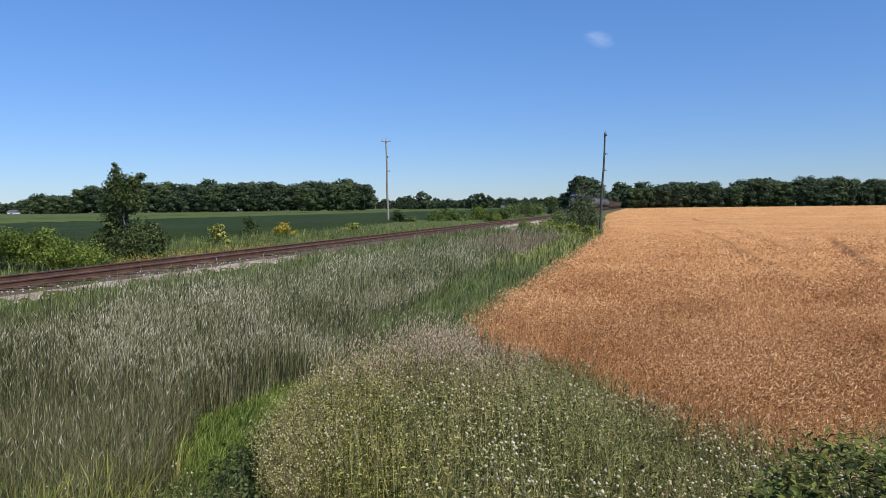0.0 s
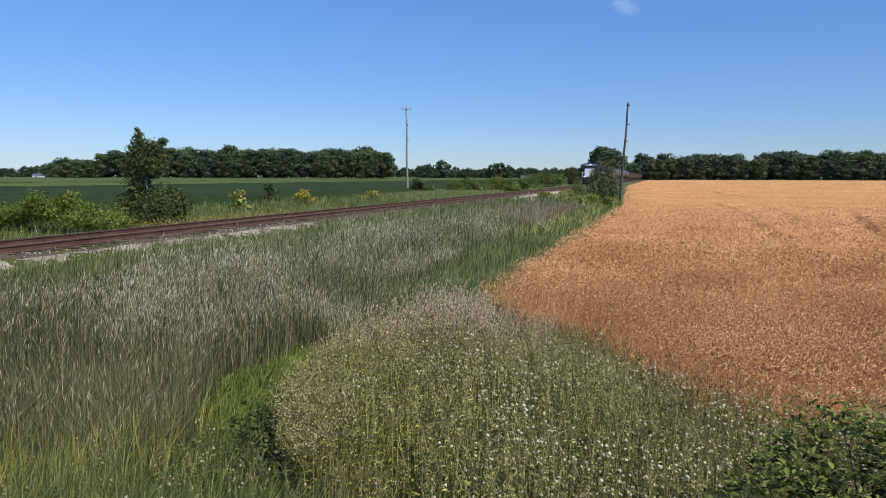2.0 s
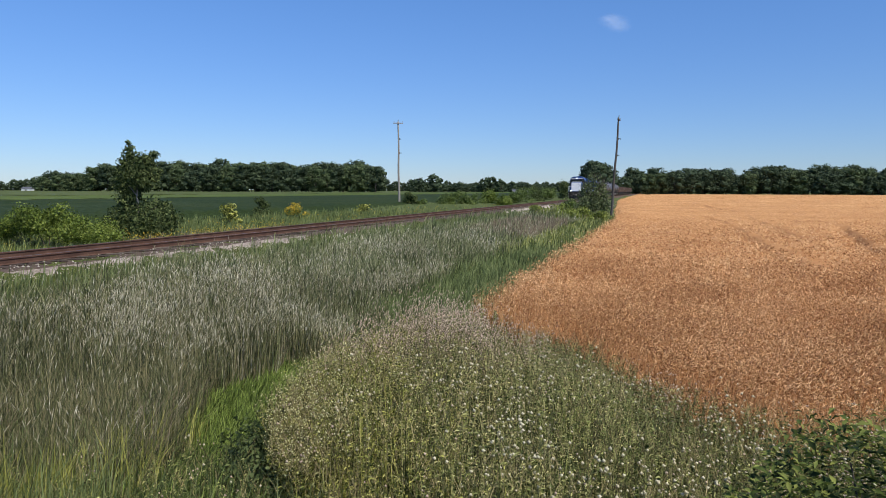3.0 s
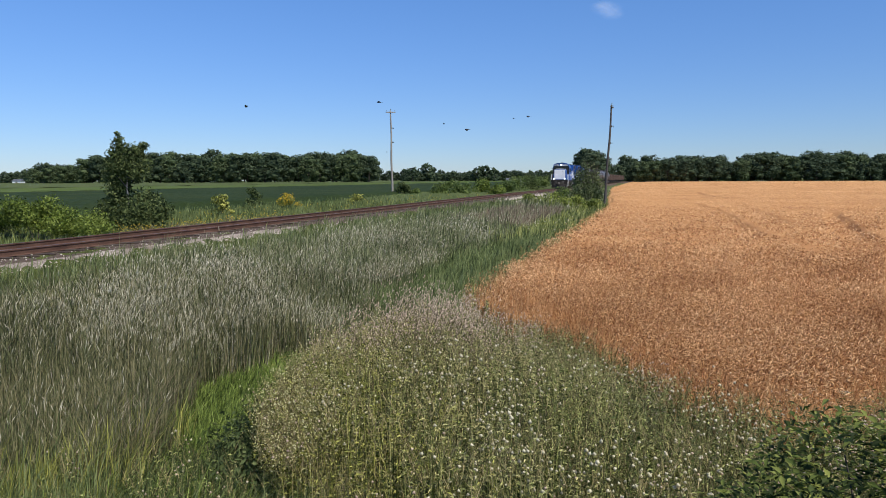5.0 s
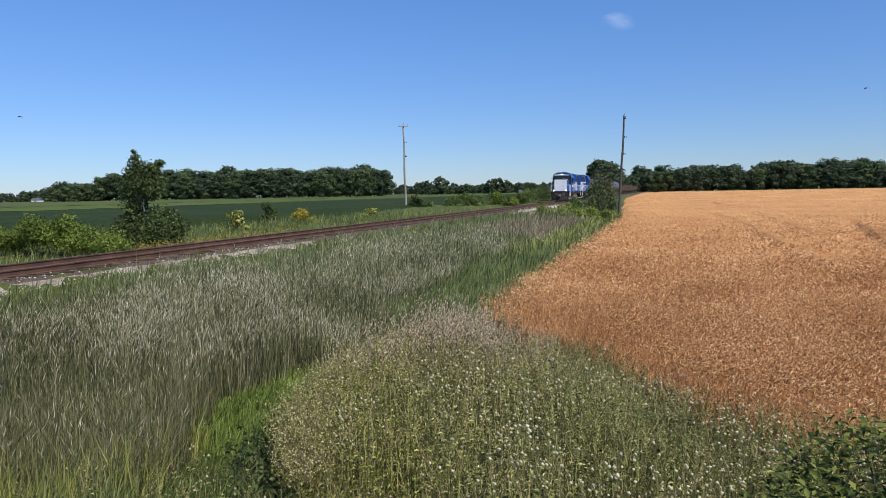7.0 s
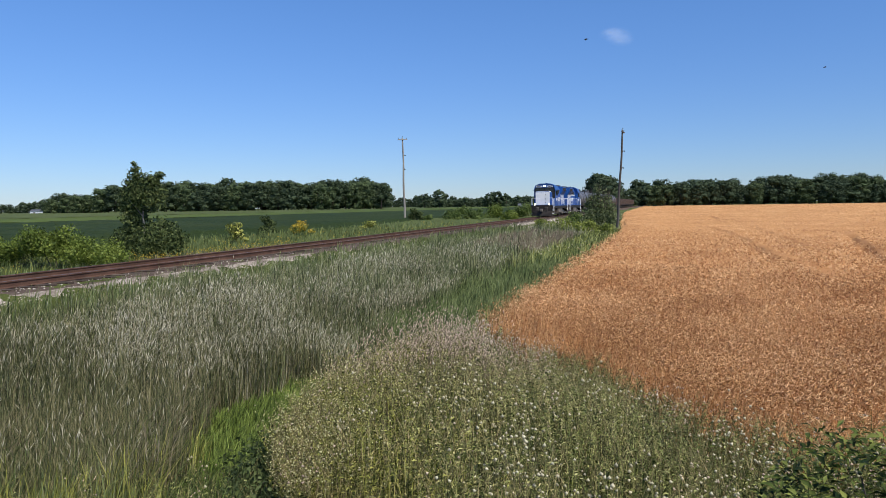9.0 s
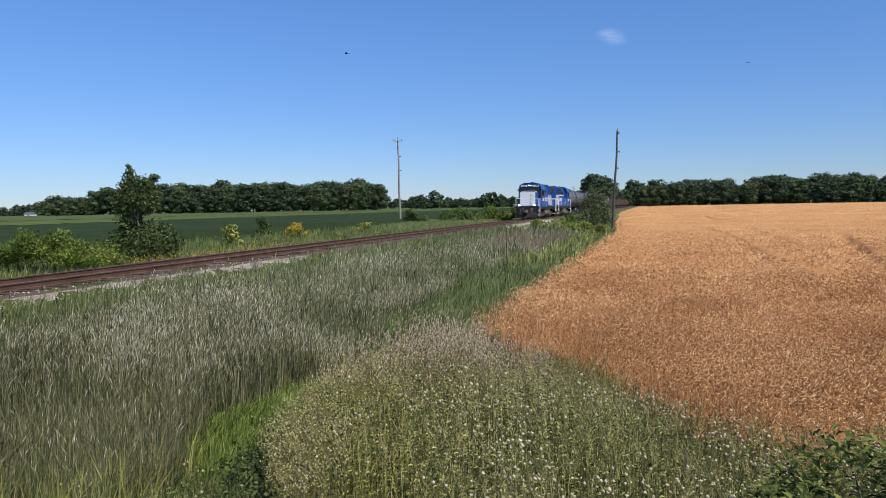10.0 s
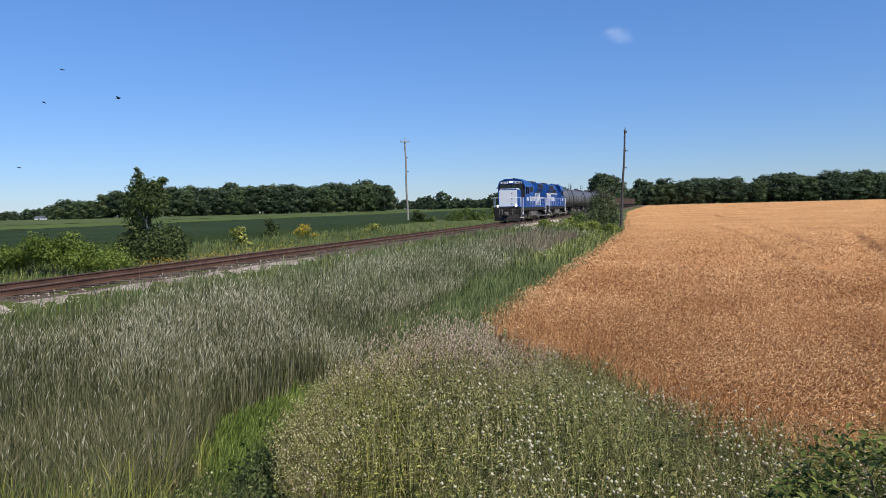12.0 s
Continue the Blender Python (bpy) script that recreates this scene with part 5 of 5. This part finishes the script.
        part("window_frame", box(bmesh.new(), (x0 - 0.03, -3.083, 4.015), (x1 + 0.03, -3.04, 4.05)), M["black"], w)
    for sx in (-1, 1):
        for y0 in (-4.25, -5.3):
            part("side_window", box(bmesh.new(), (min(sx * 1.51, sx * 1.535), y0, 2.95), (max(sx * 1.51, sx * 1.535), y0 + 0.85, 3.6), 0.01), M["window"], cab, "dark side window")
        part("number_board", box(bmesh.new(), (sx * 0.78 - 0.40, -3.1, 4.13), (sx * 0.78 + 0.40, -3.0, 4.35), 0.02), M["white"], cab, "white lit number board")
        bars = bmesh.new()
        for k in range(4):
            box(bars, (sx * 0.78 - 0.3 + 0.16 * k, -2.999, 4.17), (sx * 0.78 - 0.2 + 0.16 * k, -2.99, 4.31))
        part("number_bars", bars, M["black"], cab, "dark plain bars")
        part("sunshade", box(bmesh.new(), (min(sx * 1.53, sx * 1.8), -5.3, 3.66), (max(sx * 1.53, sx * 1.8), -3.4, 3.7)), M["black"], cab)
        bars = bmesh.new()
        for k in range(4):
            box(bars, (min(sx * 1.52, sx * 1.532), -4.9 + 0.28 * k, 2.25), (max(sx * 1.52, sx * 1.532), -4.72 + 0.28 * k, 2.6))
        part("number_bars", bars, M["white"], cab, "white plain bars")
    bm = box(bmesh.new(), (-0.28, -3.1, 4.1), (0.28, -2.98, 4.5), 0.03)
    hl = part("headlight_box", bm, M["blue"], cab)
    for sx in (-0.12, 0.12):
        part("headlight", rod(bmesh.new(), (sx, -2.985, 4.3), (sx, -2.95, 4.3), 0.085, 0.08, 14), M["lamp"] if lit else M["white"], hl, "round headlight lens")
    for sx in (-1, 1):
        can = part("ditch_light_can", rod(bmesh.new(), (sx * 0.98, -0.95, 1.72), (sx * 0.98, -0.7, 1.72), 0.14, 0.15, 14), M["black"], loco)
        part("ditch_light", rod(bmesh.new(), (sx * 0.98, -0.71, 1.72), (sx * 0.98, -0.67, 1.72), 0.125, 0.12, 14), M["lamp"] if lit else M["white"], can, "round ditch light")
    # long hood
    hood = part("long_hood", prism(bmesh.new(), [(-0.95, 1.6), (0.95, 1.6), (0.95, 3.95), (0.72, 4.25), (-0.72, 4.25), (-0.95, 3.95)], -15.7, -5.6), M["blue"], loco)
    part("radiator", prism(bmesh.new(), [(-1.0, 3.2), (1.0, 3.2), (1.35, 3.7), (1.35, 4.3), (1.1, 4.42), (-1.1, 4.42), (-1.35, 4.3), (-1.35, 3.7)], -15.5, -11.6), M["blue"], loco, "flared blue radiator housing")
    for sx in (-1, 1):
        for k in range(10):
            y0 = -6.4 - 0.88 * k
            door = part("hood_door", box(bmesh.new(), (min(sx * 0.951, sx * 0.985), y0 - 0.8, 1.75), (max(sx * 0.951, sx * 0.985), y0, 3.12), 0.012), M["blue"], loco)
            part("latch", box(bmesh.new(), (min(sx * 0.985, sx * 1.01), y0 - 0.72, 2.35), (max(sx * 0.985, sx * 1.01), y0 - 0.66, 2.6)), M["black"], door)
        for k in range(3):
            part("grille", box(bmesh.new(), (min(sx * 1.351, sx * 1.37), -15.2 + 1.2 * k, 3.76), (max(sx * 1.351, sx * 1.37), -14.15 + 1.2 * k, 4.24), 0.01), M["black"], loco, "black radiator grille")
        for k in range(3):
            part("grille", box(bmesh.new(), (min(sx * 0.951, sx * 0.99), -8.2 - 1.1 * k, 3.3), (max(sx * 0.951, sx * 0.99), -7.2 - 1.1 * k, 3.85), 0.01), M["black"], loco, "black intake grille")
        # three slanting white stripes near the rear
        for k in range(4):
            bm = bmesh.new()
            y0 = -15.5 + 0.85 * k
            xa = sx * 1.0
            v = [bm.verts.new((xa, y, z)) for y, z in ((y0, 1.7), (y0 + 0.42, 1.7), (y0 + 1.15, 3.18), (y0 + 0.73, 3.18))]
            w = [bm.verts.new((xa + sx * 0.012, a.co.y, a.co.z)) for a in v]
            bm.faces.new(v)
            bm.faces.new(list(reversed(w)))
            for i in range(4):
                bm.faces.new((v[i], w[i], w[(i + 1) % 4], v[(i + 1) % 4]))
            bmesh.ops.recalc_face_normals(bm, faces=bm.faces)
            part("stripe", bm, M["white"], loco, "slanting white stripe")
        bm = bmesh.new()
        for k in range(6):
            box(bm, (min(sx * 0.986, sx * 0.998), -11.6 + 0.55 * k, 2.25), (max(sx * 0.986, sx * 0.998), -11.25 + 0.55 * k, 2.75))
        part("lettering_bars", bm, M["white"], loco, "white plain bars")
        # handrails along the walkway
        tube("handrail", [(sx * 1.48, -5.9, 2.62), (sx * 1.48, -16.3, 2.62)], 0.02, M["white"], loco, "white walkway handrail")
        for k in range(7):
            tube("stanchion", [(sx * 1.48, -6.0 - 1.68 * k, 1.6), (sx * 1.48, -6.0 - 1.68 * k, 2.62)], 0.018, M["white"], loco)
    for k in range(2):
        fan = part("fan", rod(bmesh.new(), (0, -12.6 - 1.6 * k, 4.4), (0, -12.6 - 1.6 * k, 4.62), 0.68, 0.64, 18), M["black"], loco, "round black radiator fan")
        part("fan_hub", rod(bmesh.new(), (0, -12.6 - 1.6 * k, 4.6), (0, -12.6 - 1.6 * k, 4.68), 0.18, 0.15, 10), M["grime"], fan)
    part("exhaust", box(bmesh.new(), (-0.25, -11.2, 4.2), (0.25, -10.1, 4.55), 0.03), M["black"], loco)
    part("dynamic_brake", prism(bmesh.new(), [(-0.95, 3.9), (0.95, 3.9), (0.9, 4.4), (0.6, 4.5), (-0.6, 4.5), (-0.9, 4.4)], -9.8, -6.6), M["blue"], loco, "raised blue roof housing")
    bm = bmesh.new()
    for k in range(3):
        rod(bm, (0.1 * k - 0.1, -5.2, 4.7 + 0.03 * k), (0.1 * k - 0.1, -4.7, 4.7 + 0.03 * k), 0.03, 0.06, 8)
    box(bm, (-0.2, -5.25, 4.6), (0.2, -5.05, 4.75))
    part("horn", bm, M["black"], loco)
    part("fuel_tank", prism(bmesh.new(), [(-1.1, 0.32), (1.1, 0.32), (1.4, 0.55), (1.4, 1.14), (-1.4, 1.14), (-1.4, 0.55)], -10.9, -6.9), M["grime"], loco, "dusty black fuel tank")
    for sx in (-1, 1):
        part("air_tank", rod(bmesh.new(), (sx * 1.25, -6.7, 0.95), (sx * 1.25, -6.1, 0.95), 0.16, 0.16, 12), M["grime"], loco)
    bogie(loco, -4.0, 2, 2.74)
    bogie(loco, -13.6, 2, 2.74)
    return loco


def tank_car():
    car = thing("tank_car", "sooty dark grey railway tank car", "tank car", None, "tank cars")
    bm = bmesh.new()
    prof = [(-0.62, 0.0), (-0.66, 0.7), (-0.82, 1.15), (-1.1, 1.42), (-1.5, 1.5), (-14.5, 1.5), (-14.9, 1.42), (-15.18, 1.15), (-15.34, 0.7), (-15.38, 0.0)]
    rings = [[bm.verts.new((r * math.cos(a), y, 2.72 + r * math.sin(a))) for a in np.linspace(0, 2 * math.pi, 33)[:-1]] if r else [bm.verts.new((0, y, 2.72))] for y, r in prof]
    for a, b in zip(rings, rings[1:]):
        for k in range(32):
            q = [a[k % len(a)], a[(k + 1) % len(a)], b[(k + 1) % len(b)], b[k % len(b)]]
            bm.faces.new(list(dict.fromkeys(q)))
    bmesh.ops.recalc_face_normals(bm, faces=bm.faces)
    part("tank", bm, M["tank"], car, "", True)
    for y in (-3.5, -6.2, -9.8, -12.5):
        bm = bmesh.new()
        rod(bm, (0, y - 0.05, 2.72), (0, y + 0.05, 2.72), 1.525, 1.525, 32)
        part("band", bm, M["black"], car)
    part("dome", rod(bmesh.new(), (0, -8, 4.1), (0, -8, 4.55), 0.42, 0.4, 16), M["tank"], car, "manway dome")
    part("platform", box(bmesh.new(), (-0.95, -9.1, 4.2), (0.95, -6.9, 4.26)), M["black"], car)
    for sx in (-1, 1):
        tube("platform_rail", [(sx * 0.95, -9.1, 4.26), (sx * 0.95, -9.1, 5.0), (sx * 0.95, -6.9, 5.0), (sx * 0.95, -6.9, 4.26)], 0.03, M["black"], car)
        tube("ladder", [(sx * 1.56, -8.3, 1.2), (sx * 1.58, -8.3, 2.8), (sx * 1.1, -8.3, 4.1)], 0.03, M["black"], car)
        tube("ladder", [(sx * 1.56, -7.8, 1.2), (sx * 1.58, -7.8, 2.8), (sx * 1.1, -7.8, 4.1)], 0.03, M["black"], car)
        bm = box(bmesh.new(), (sx * 0.75 - 0.5, -3.0, 1.0), (sx * 0.75 + 0.5, -0.5, 1.15))
        box(bm, (sx * 0.75 - 0.5, -15.5, 1.0), (sx * 0.75 + 0.5, -13.0, 1.15))
        part("running_board", bm, M["black"], car)
    for y0, y1 in ((-3.6, -0.2), (-15.8, -12.4)):
        part("stub_sill", box(bmesh.new(), (-0.35, y0, 0.8), (0.35, y1, 1.25), 0.02), M["black"], car)
    bogie(car, -2.6, 2, 1.78)
    bogie(car, -13.4, 2, 1.78)
    return car


def gondola():
    car = thing("gondola_car", "rusty brown open railway car", "railway car", None, "brown cars")
    part("floor", box(bmesh.new(), (-1.45, -15.4, 1.05), (1.45, -0.6, 1.3), 0.02), M["black"], car)
    for sx in (-1, 1):
        side = part("side", box(bmesh.new(), (sx * 1.45 - 0.05, -15.4, 1.3), (sx * 1.45 + 0.05, -0.6, 3.3), 0.01), M["brown"], car)
        for k in range(12):
            part("rib", box(bmesh.new(), (min(sx * 1.5, sx * 1.58), -15.2 + 1.3 * k, 1.2), (max(sx * 1.5, sx * 1.58), -15.04 + 1.3 * k, 3.3)), M["brown"], side)
    for y in (-15.4, -0.7):
        part("end", box(bmesh.new(), (-1.4, y, 1.3), (1.4, y + 0.1, 3.3), 0.01), M["brown"], car)
    part("draft_gear", box(bmesh.new(), (-0.3, -16.0, 0.8), (0.3, 0.0, 1.1), 0.02), M["black"], car)
    bogie(car, -2.6, 2, 1.78)
    bogie(car, -13.4, 2, 1.78)
    return car


train, turned = [], []


def build_train():
    at = 0.0
    first = locomotive("blue diesel locomotive with a white nose and lit headlights", True)
    train.append((first, at))
    at += 17.7
    second = locomotive("blue diesel locomotive running backwards behind another", False)
    for sx in (-1, 1):
        part("stripe", box(bmesh.new(), (min(sx * 1.012, sx * 1.02), -15.4, 3.16), (max(sx * 1.012, sx * 1.02), -6.0, 3.3)), M["white"], second, "long white stripe")
    train.append((second, at))
    turned.append(second)
    at += 17.7
    car = tank_car()
    global rolling
    for k in range(6):
        ob = car if k == 0 else copy_thing(car, Matrix.Identity(4))
        if k:
            rolling += [(w, w.matrix_basis.translation.y) for w in ob.children_recursive if w.name.startswith("wheelset")]
        train.append((ob, at))
        at += 16.1
    car = gondola()
    for k in range(8):
        ob = car if k == 0 else copy_thing(car, Matrix.Identity(4))
        if k:
            rolling += [(w, w.matrix_basis.translation.y) for w in ob.children_recursive if w.name.startswith("wheelset")]
        train.append((ob, at))
        at += 16.1


build_train()
TRAIN_SPEED = 8.02


def train_pose(t, back, about=False):
    s = 57.9 + TRAIN_SPEED * (12.0 - t) + back
    x, y = place_sq(s, 0.0)
    return pose(x, y, 0.0, 0, 0, 163.83) @ (pose(0, -17.65, 0, 0, 0, 180) if about else Matrix.Identity(4))


# ---- far buildings and the small cloud ----
def shed(x, y, w, h, d, label):
    z0 = float(ground_z(np.array(x), np.array(y)))
    ob = thing("farm_building", label, "farm building", pose(x, y, z0 - 0.1))
    bm = box(bmesh.new(), (-w / 2, -d / 2, 0), (w / 2, d / 2, h), 0.03)
    wall = part("wall", bm, M["white"], ob)
    part("door", box(bmesh.new(), (-w * 0.1, -d / 2 - 0.05, 0), (w * 0.12, -d / 2 - 0.004, h * 0.75)), M["grime"], wall)
    roof = prism(bmesh.new(), [(-d / 2 - 0.3, h), (d / 2 + 0.3, h), (0, h + d * 0.28)], -w / 2 - 0.3, w / 2 + 0.3)
    bmesh.ops.rotate(roof, cent=(0, 0, 0), matrix=Matrix.Rotation(radians(90), 3, "Z"), verts=roof.verts)
    part("roof", roof, M["tank"], ob, "grey metal roof")


shed(-292, 478, 6, 1.9, 5, "small white farm building before far woods")
shed(41, 440, 9, 1.4, 5, "low white farm shed beyond the fields")


def cloud():
    m = bpy.data.materials.new("thin_cloud")
    m.use_nodes = True
    t = m.node_tree
    n, link = t.nodes, t.links.new
    bsdf = n["Principled BSDF"]
    bsdf.inputs["Base Color"].default_value = (0.9, 0.9, 0.92, 1)
    bsdf.inputs["Roughness"].default_value = 1.0
    co = n.new("ShaderNodeTexCoord")
    grad, noise_n, mul, ramp = n.new("ShaderNodeTexGradient"), n.new("ShaderNodeTexNoise"), n.new("ShaderNodeMath"), n.new("ShaderNodeValToRGB")
    grad.gradient_type = "SPHERICAL"
    link(co.outputs["Object"], grad.inputs["Vector"])
    link(co.outputs["Object"], noise_n.inputs["Vector"])
    noise_n.inputs["Scale"].default_value, noise_n.inputs["Detail"].default_value = 2.4, 6
    mul.operation = "MULTIPLY"
    link(grad.outputs["Fac"], mul.inputs[0])
    link(noise_n.outputs["Fac"], mul.inputs[1])
    ramp.color_ramp.elements[0].position, ramp.color_ramp.elements[1].position = 0.05, 0.6
    ramp.color_ramp.elements[1].color = (0.13, 0.13, 0.13, 1)
    link(mul.outputs[0], ramp.inputs[0])
    link(ramp.outputs[0], bsdf.inputs["Alpha"])
    ob = thing("cloud", "small thin wisp of white cloud", "cloud")
    for dx, dz, w, h in ((0, 0, 40, 20), (34, 12, 34, 18), (-18, -8, 24, 11)):
        bm = bmesh.new()
        bmesh.ops.create_grid(bm, x_segments=12, y_segments=12, size=1.0)
        for v in bm.verts:
            v.co.z = 0.1 * noise.noise(v.co * 2)
        p = part("wisp", bm, m, ob, "", True)
        p.matrix_basis = pose(330 + dx, 1500 + 3 * dx, 354 + dz, 80, 0, 0) @ Matrix.Diagonal((w, h, 6, 1))
        p.visible_shadow = False


cloud()


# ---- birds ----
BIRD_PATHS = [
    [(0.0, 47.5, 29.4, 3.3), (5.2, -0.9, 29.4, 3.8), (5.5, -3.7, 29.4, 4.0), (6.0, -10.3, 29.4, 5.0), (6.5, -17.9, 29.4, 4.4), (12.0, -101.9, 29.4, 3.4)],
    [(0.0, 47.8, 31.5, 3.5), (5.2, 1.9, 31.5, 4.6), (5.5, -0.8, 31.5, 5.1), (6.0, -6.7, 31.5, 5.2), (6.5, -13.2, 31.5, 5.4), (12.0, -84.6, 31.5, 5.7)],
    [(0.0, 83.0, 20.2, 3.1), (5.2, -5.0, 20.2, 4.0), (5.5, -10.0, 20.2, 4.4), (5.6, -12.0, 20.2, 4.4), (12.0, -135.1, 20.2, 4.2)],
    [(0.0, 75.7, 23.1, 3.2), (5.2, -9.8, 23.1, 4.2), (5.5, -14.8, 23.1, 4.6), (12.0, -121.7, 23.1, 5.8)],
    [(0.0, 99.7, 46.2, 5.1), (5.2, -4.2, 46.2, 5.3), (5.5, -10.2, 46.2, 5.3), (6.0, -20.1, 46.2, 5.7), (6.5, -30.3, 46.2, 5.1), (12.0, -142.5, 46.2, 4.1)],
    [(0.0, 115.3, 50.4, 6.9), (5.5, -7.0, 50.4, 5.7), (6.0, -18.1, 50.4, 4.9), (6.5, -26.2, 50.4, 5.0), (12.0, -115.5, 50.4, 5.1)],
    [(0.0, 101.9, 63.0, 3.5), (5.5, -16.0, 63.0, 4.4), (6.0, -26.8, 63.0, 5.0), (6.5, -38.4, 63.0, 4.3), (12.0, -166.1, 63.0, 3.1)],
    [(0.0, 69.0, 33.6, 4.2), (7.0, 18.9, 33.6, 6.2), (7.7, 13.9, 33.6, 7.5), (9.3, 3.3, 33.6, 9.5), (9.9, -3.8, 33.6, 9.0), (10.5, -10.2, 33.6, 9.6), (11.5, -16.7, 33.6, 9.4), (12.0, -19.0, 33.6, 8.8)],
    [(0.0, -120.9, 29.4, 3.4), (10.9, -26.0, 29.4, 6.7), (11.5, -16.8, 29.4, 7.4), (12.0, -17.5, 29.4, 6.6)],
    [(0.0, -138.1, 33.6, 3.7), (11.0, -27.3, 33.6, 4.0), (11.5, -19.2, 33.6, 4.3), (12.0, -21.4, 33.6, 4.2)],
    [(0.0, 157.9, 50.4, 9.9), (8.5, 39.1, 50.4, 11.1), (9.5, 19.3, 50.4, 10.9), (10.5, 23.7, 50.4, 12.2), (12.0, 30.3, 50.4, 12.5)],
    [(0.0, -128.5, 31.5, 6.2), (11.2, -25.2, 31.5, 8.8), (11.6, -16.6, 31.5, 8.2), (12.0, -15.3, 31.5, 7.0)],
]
birds = []


def bird(size):
    ob = thing("bird", "black bird in flight over the fields", "bird", None, "birds in flight")
    bm = bmesh.new()
    bmesh.ops.create_uvsphere(bm, u_segments=8, v_segments=6, radius=1)
    for v in bm.verts:
        k = 1 - 0.45 * abs(v.co.y) ** 2
        v.co = Vector((v.co.x * 0.09 * k, v.co.y * 0.26, v.co.z * 0.08 * k)) * size
    prism_v = [bm.verts.new(Vector(c) * size) for c in ((-0.03, -0.2, 0.01), (0.03, -0.2, 0.01), (0.09, -0.45, 0.0), (-0.09, -0.45, 0.0), (0, -0.3, -0.02))]
    for f in ((0, 1, 2, 3), (0, 4, 1), (1, 4, 2), (2, 4, 3), (3, 4, 0)):
        bm.faces.new([prism_v[k] for k in f])
    part("body", bm, M["bird"], ob, "", True)
    wings = []
    for s in (-1, 1):
        bm = bmesh.new()
        out = [(0, 0.12), (0.28, 0.16), (0.56, 0.02), (0.6, -0.08), (0.3, -0.13), (0, -0.14)]
        up = [bm.verts.new(Vector((s * x, y, 0.012)) * size) for x, y in out]
        dn = [bm.verts.new(Vector((s * x, y, -0.006)) * size) for x, y in out]
        bm.faces.new(up)
        bm.faces.new(list(reversed(dn)))
        for k in range(6):
            bm.faces.new((up[k], dn[k], dn[(k + 1) % 6], up[(k + 1) % 6]))
        bmesh.ops.recalc_face_normals(bm, faces=bm.faces)
        w = part("wing", bm, M["bird"], ob)
        wings.append((w, s))
    birds.append((ob, wings))


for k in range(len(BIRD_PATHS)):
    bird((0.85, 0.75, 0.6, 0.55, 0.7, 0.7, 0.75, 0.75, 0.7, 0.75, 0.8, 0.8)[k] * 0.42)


build_ties()


def motions():
    """The train runs in from the distance at a steady speed; the birds cross the sky."""
    for ob, back in train:
        walk(ob, [(k / 4, train_pose(k / 4, back, ob in turned)) for k in range(49)])
    step = 1 / 15
    for w, y in rolling:
        way = 1 if w.parent.parent in turned else -1
        walk(w, [(k * step, pose(0, y, WHEEL_R, way * math.degrees(TRAIN_SPEED * k * step / WHEEL_R), 0, 0)) for k in range(181)])
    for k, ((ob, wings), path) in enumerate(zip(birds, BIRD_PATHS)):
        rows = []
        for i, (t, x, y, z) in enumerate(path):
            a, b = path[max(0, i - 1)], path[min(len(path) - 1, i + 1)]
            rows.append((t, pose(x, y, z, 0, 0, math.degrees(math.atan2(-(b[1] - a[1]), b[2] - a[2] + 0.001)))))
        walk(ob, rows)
        for w, s in wings:
            walk(w, [(j / 15, pose(0, 0, 0, 0, -s * (6 + 20 * math.sin(j * 1.9 + k)), 0)) for j in range(181)])


motions()
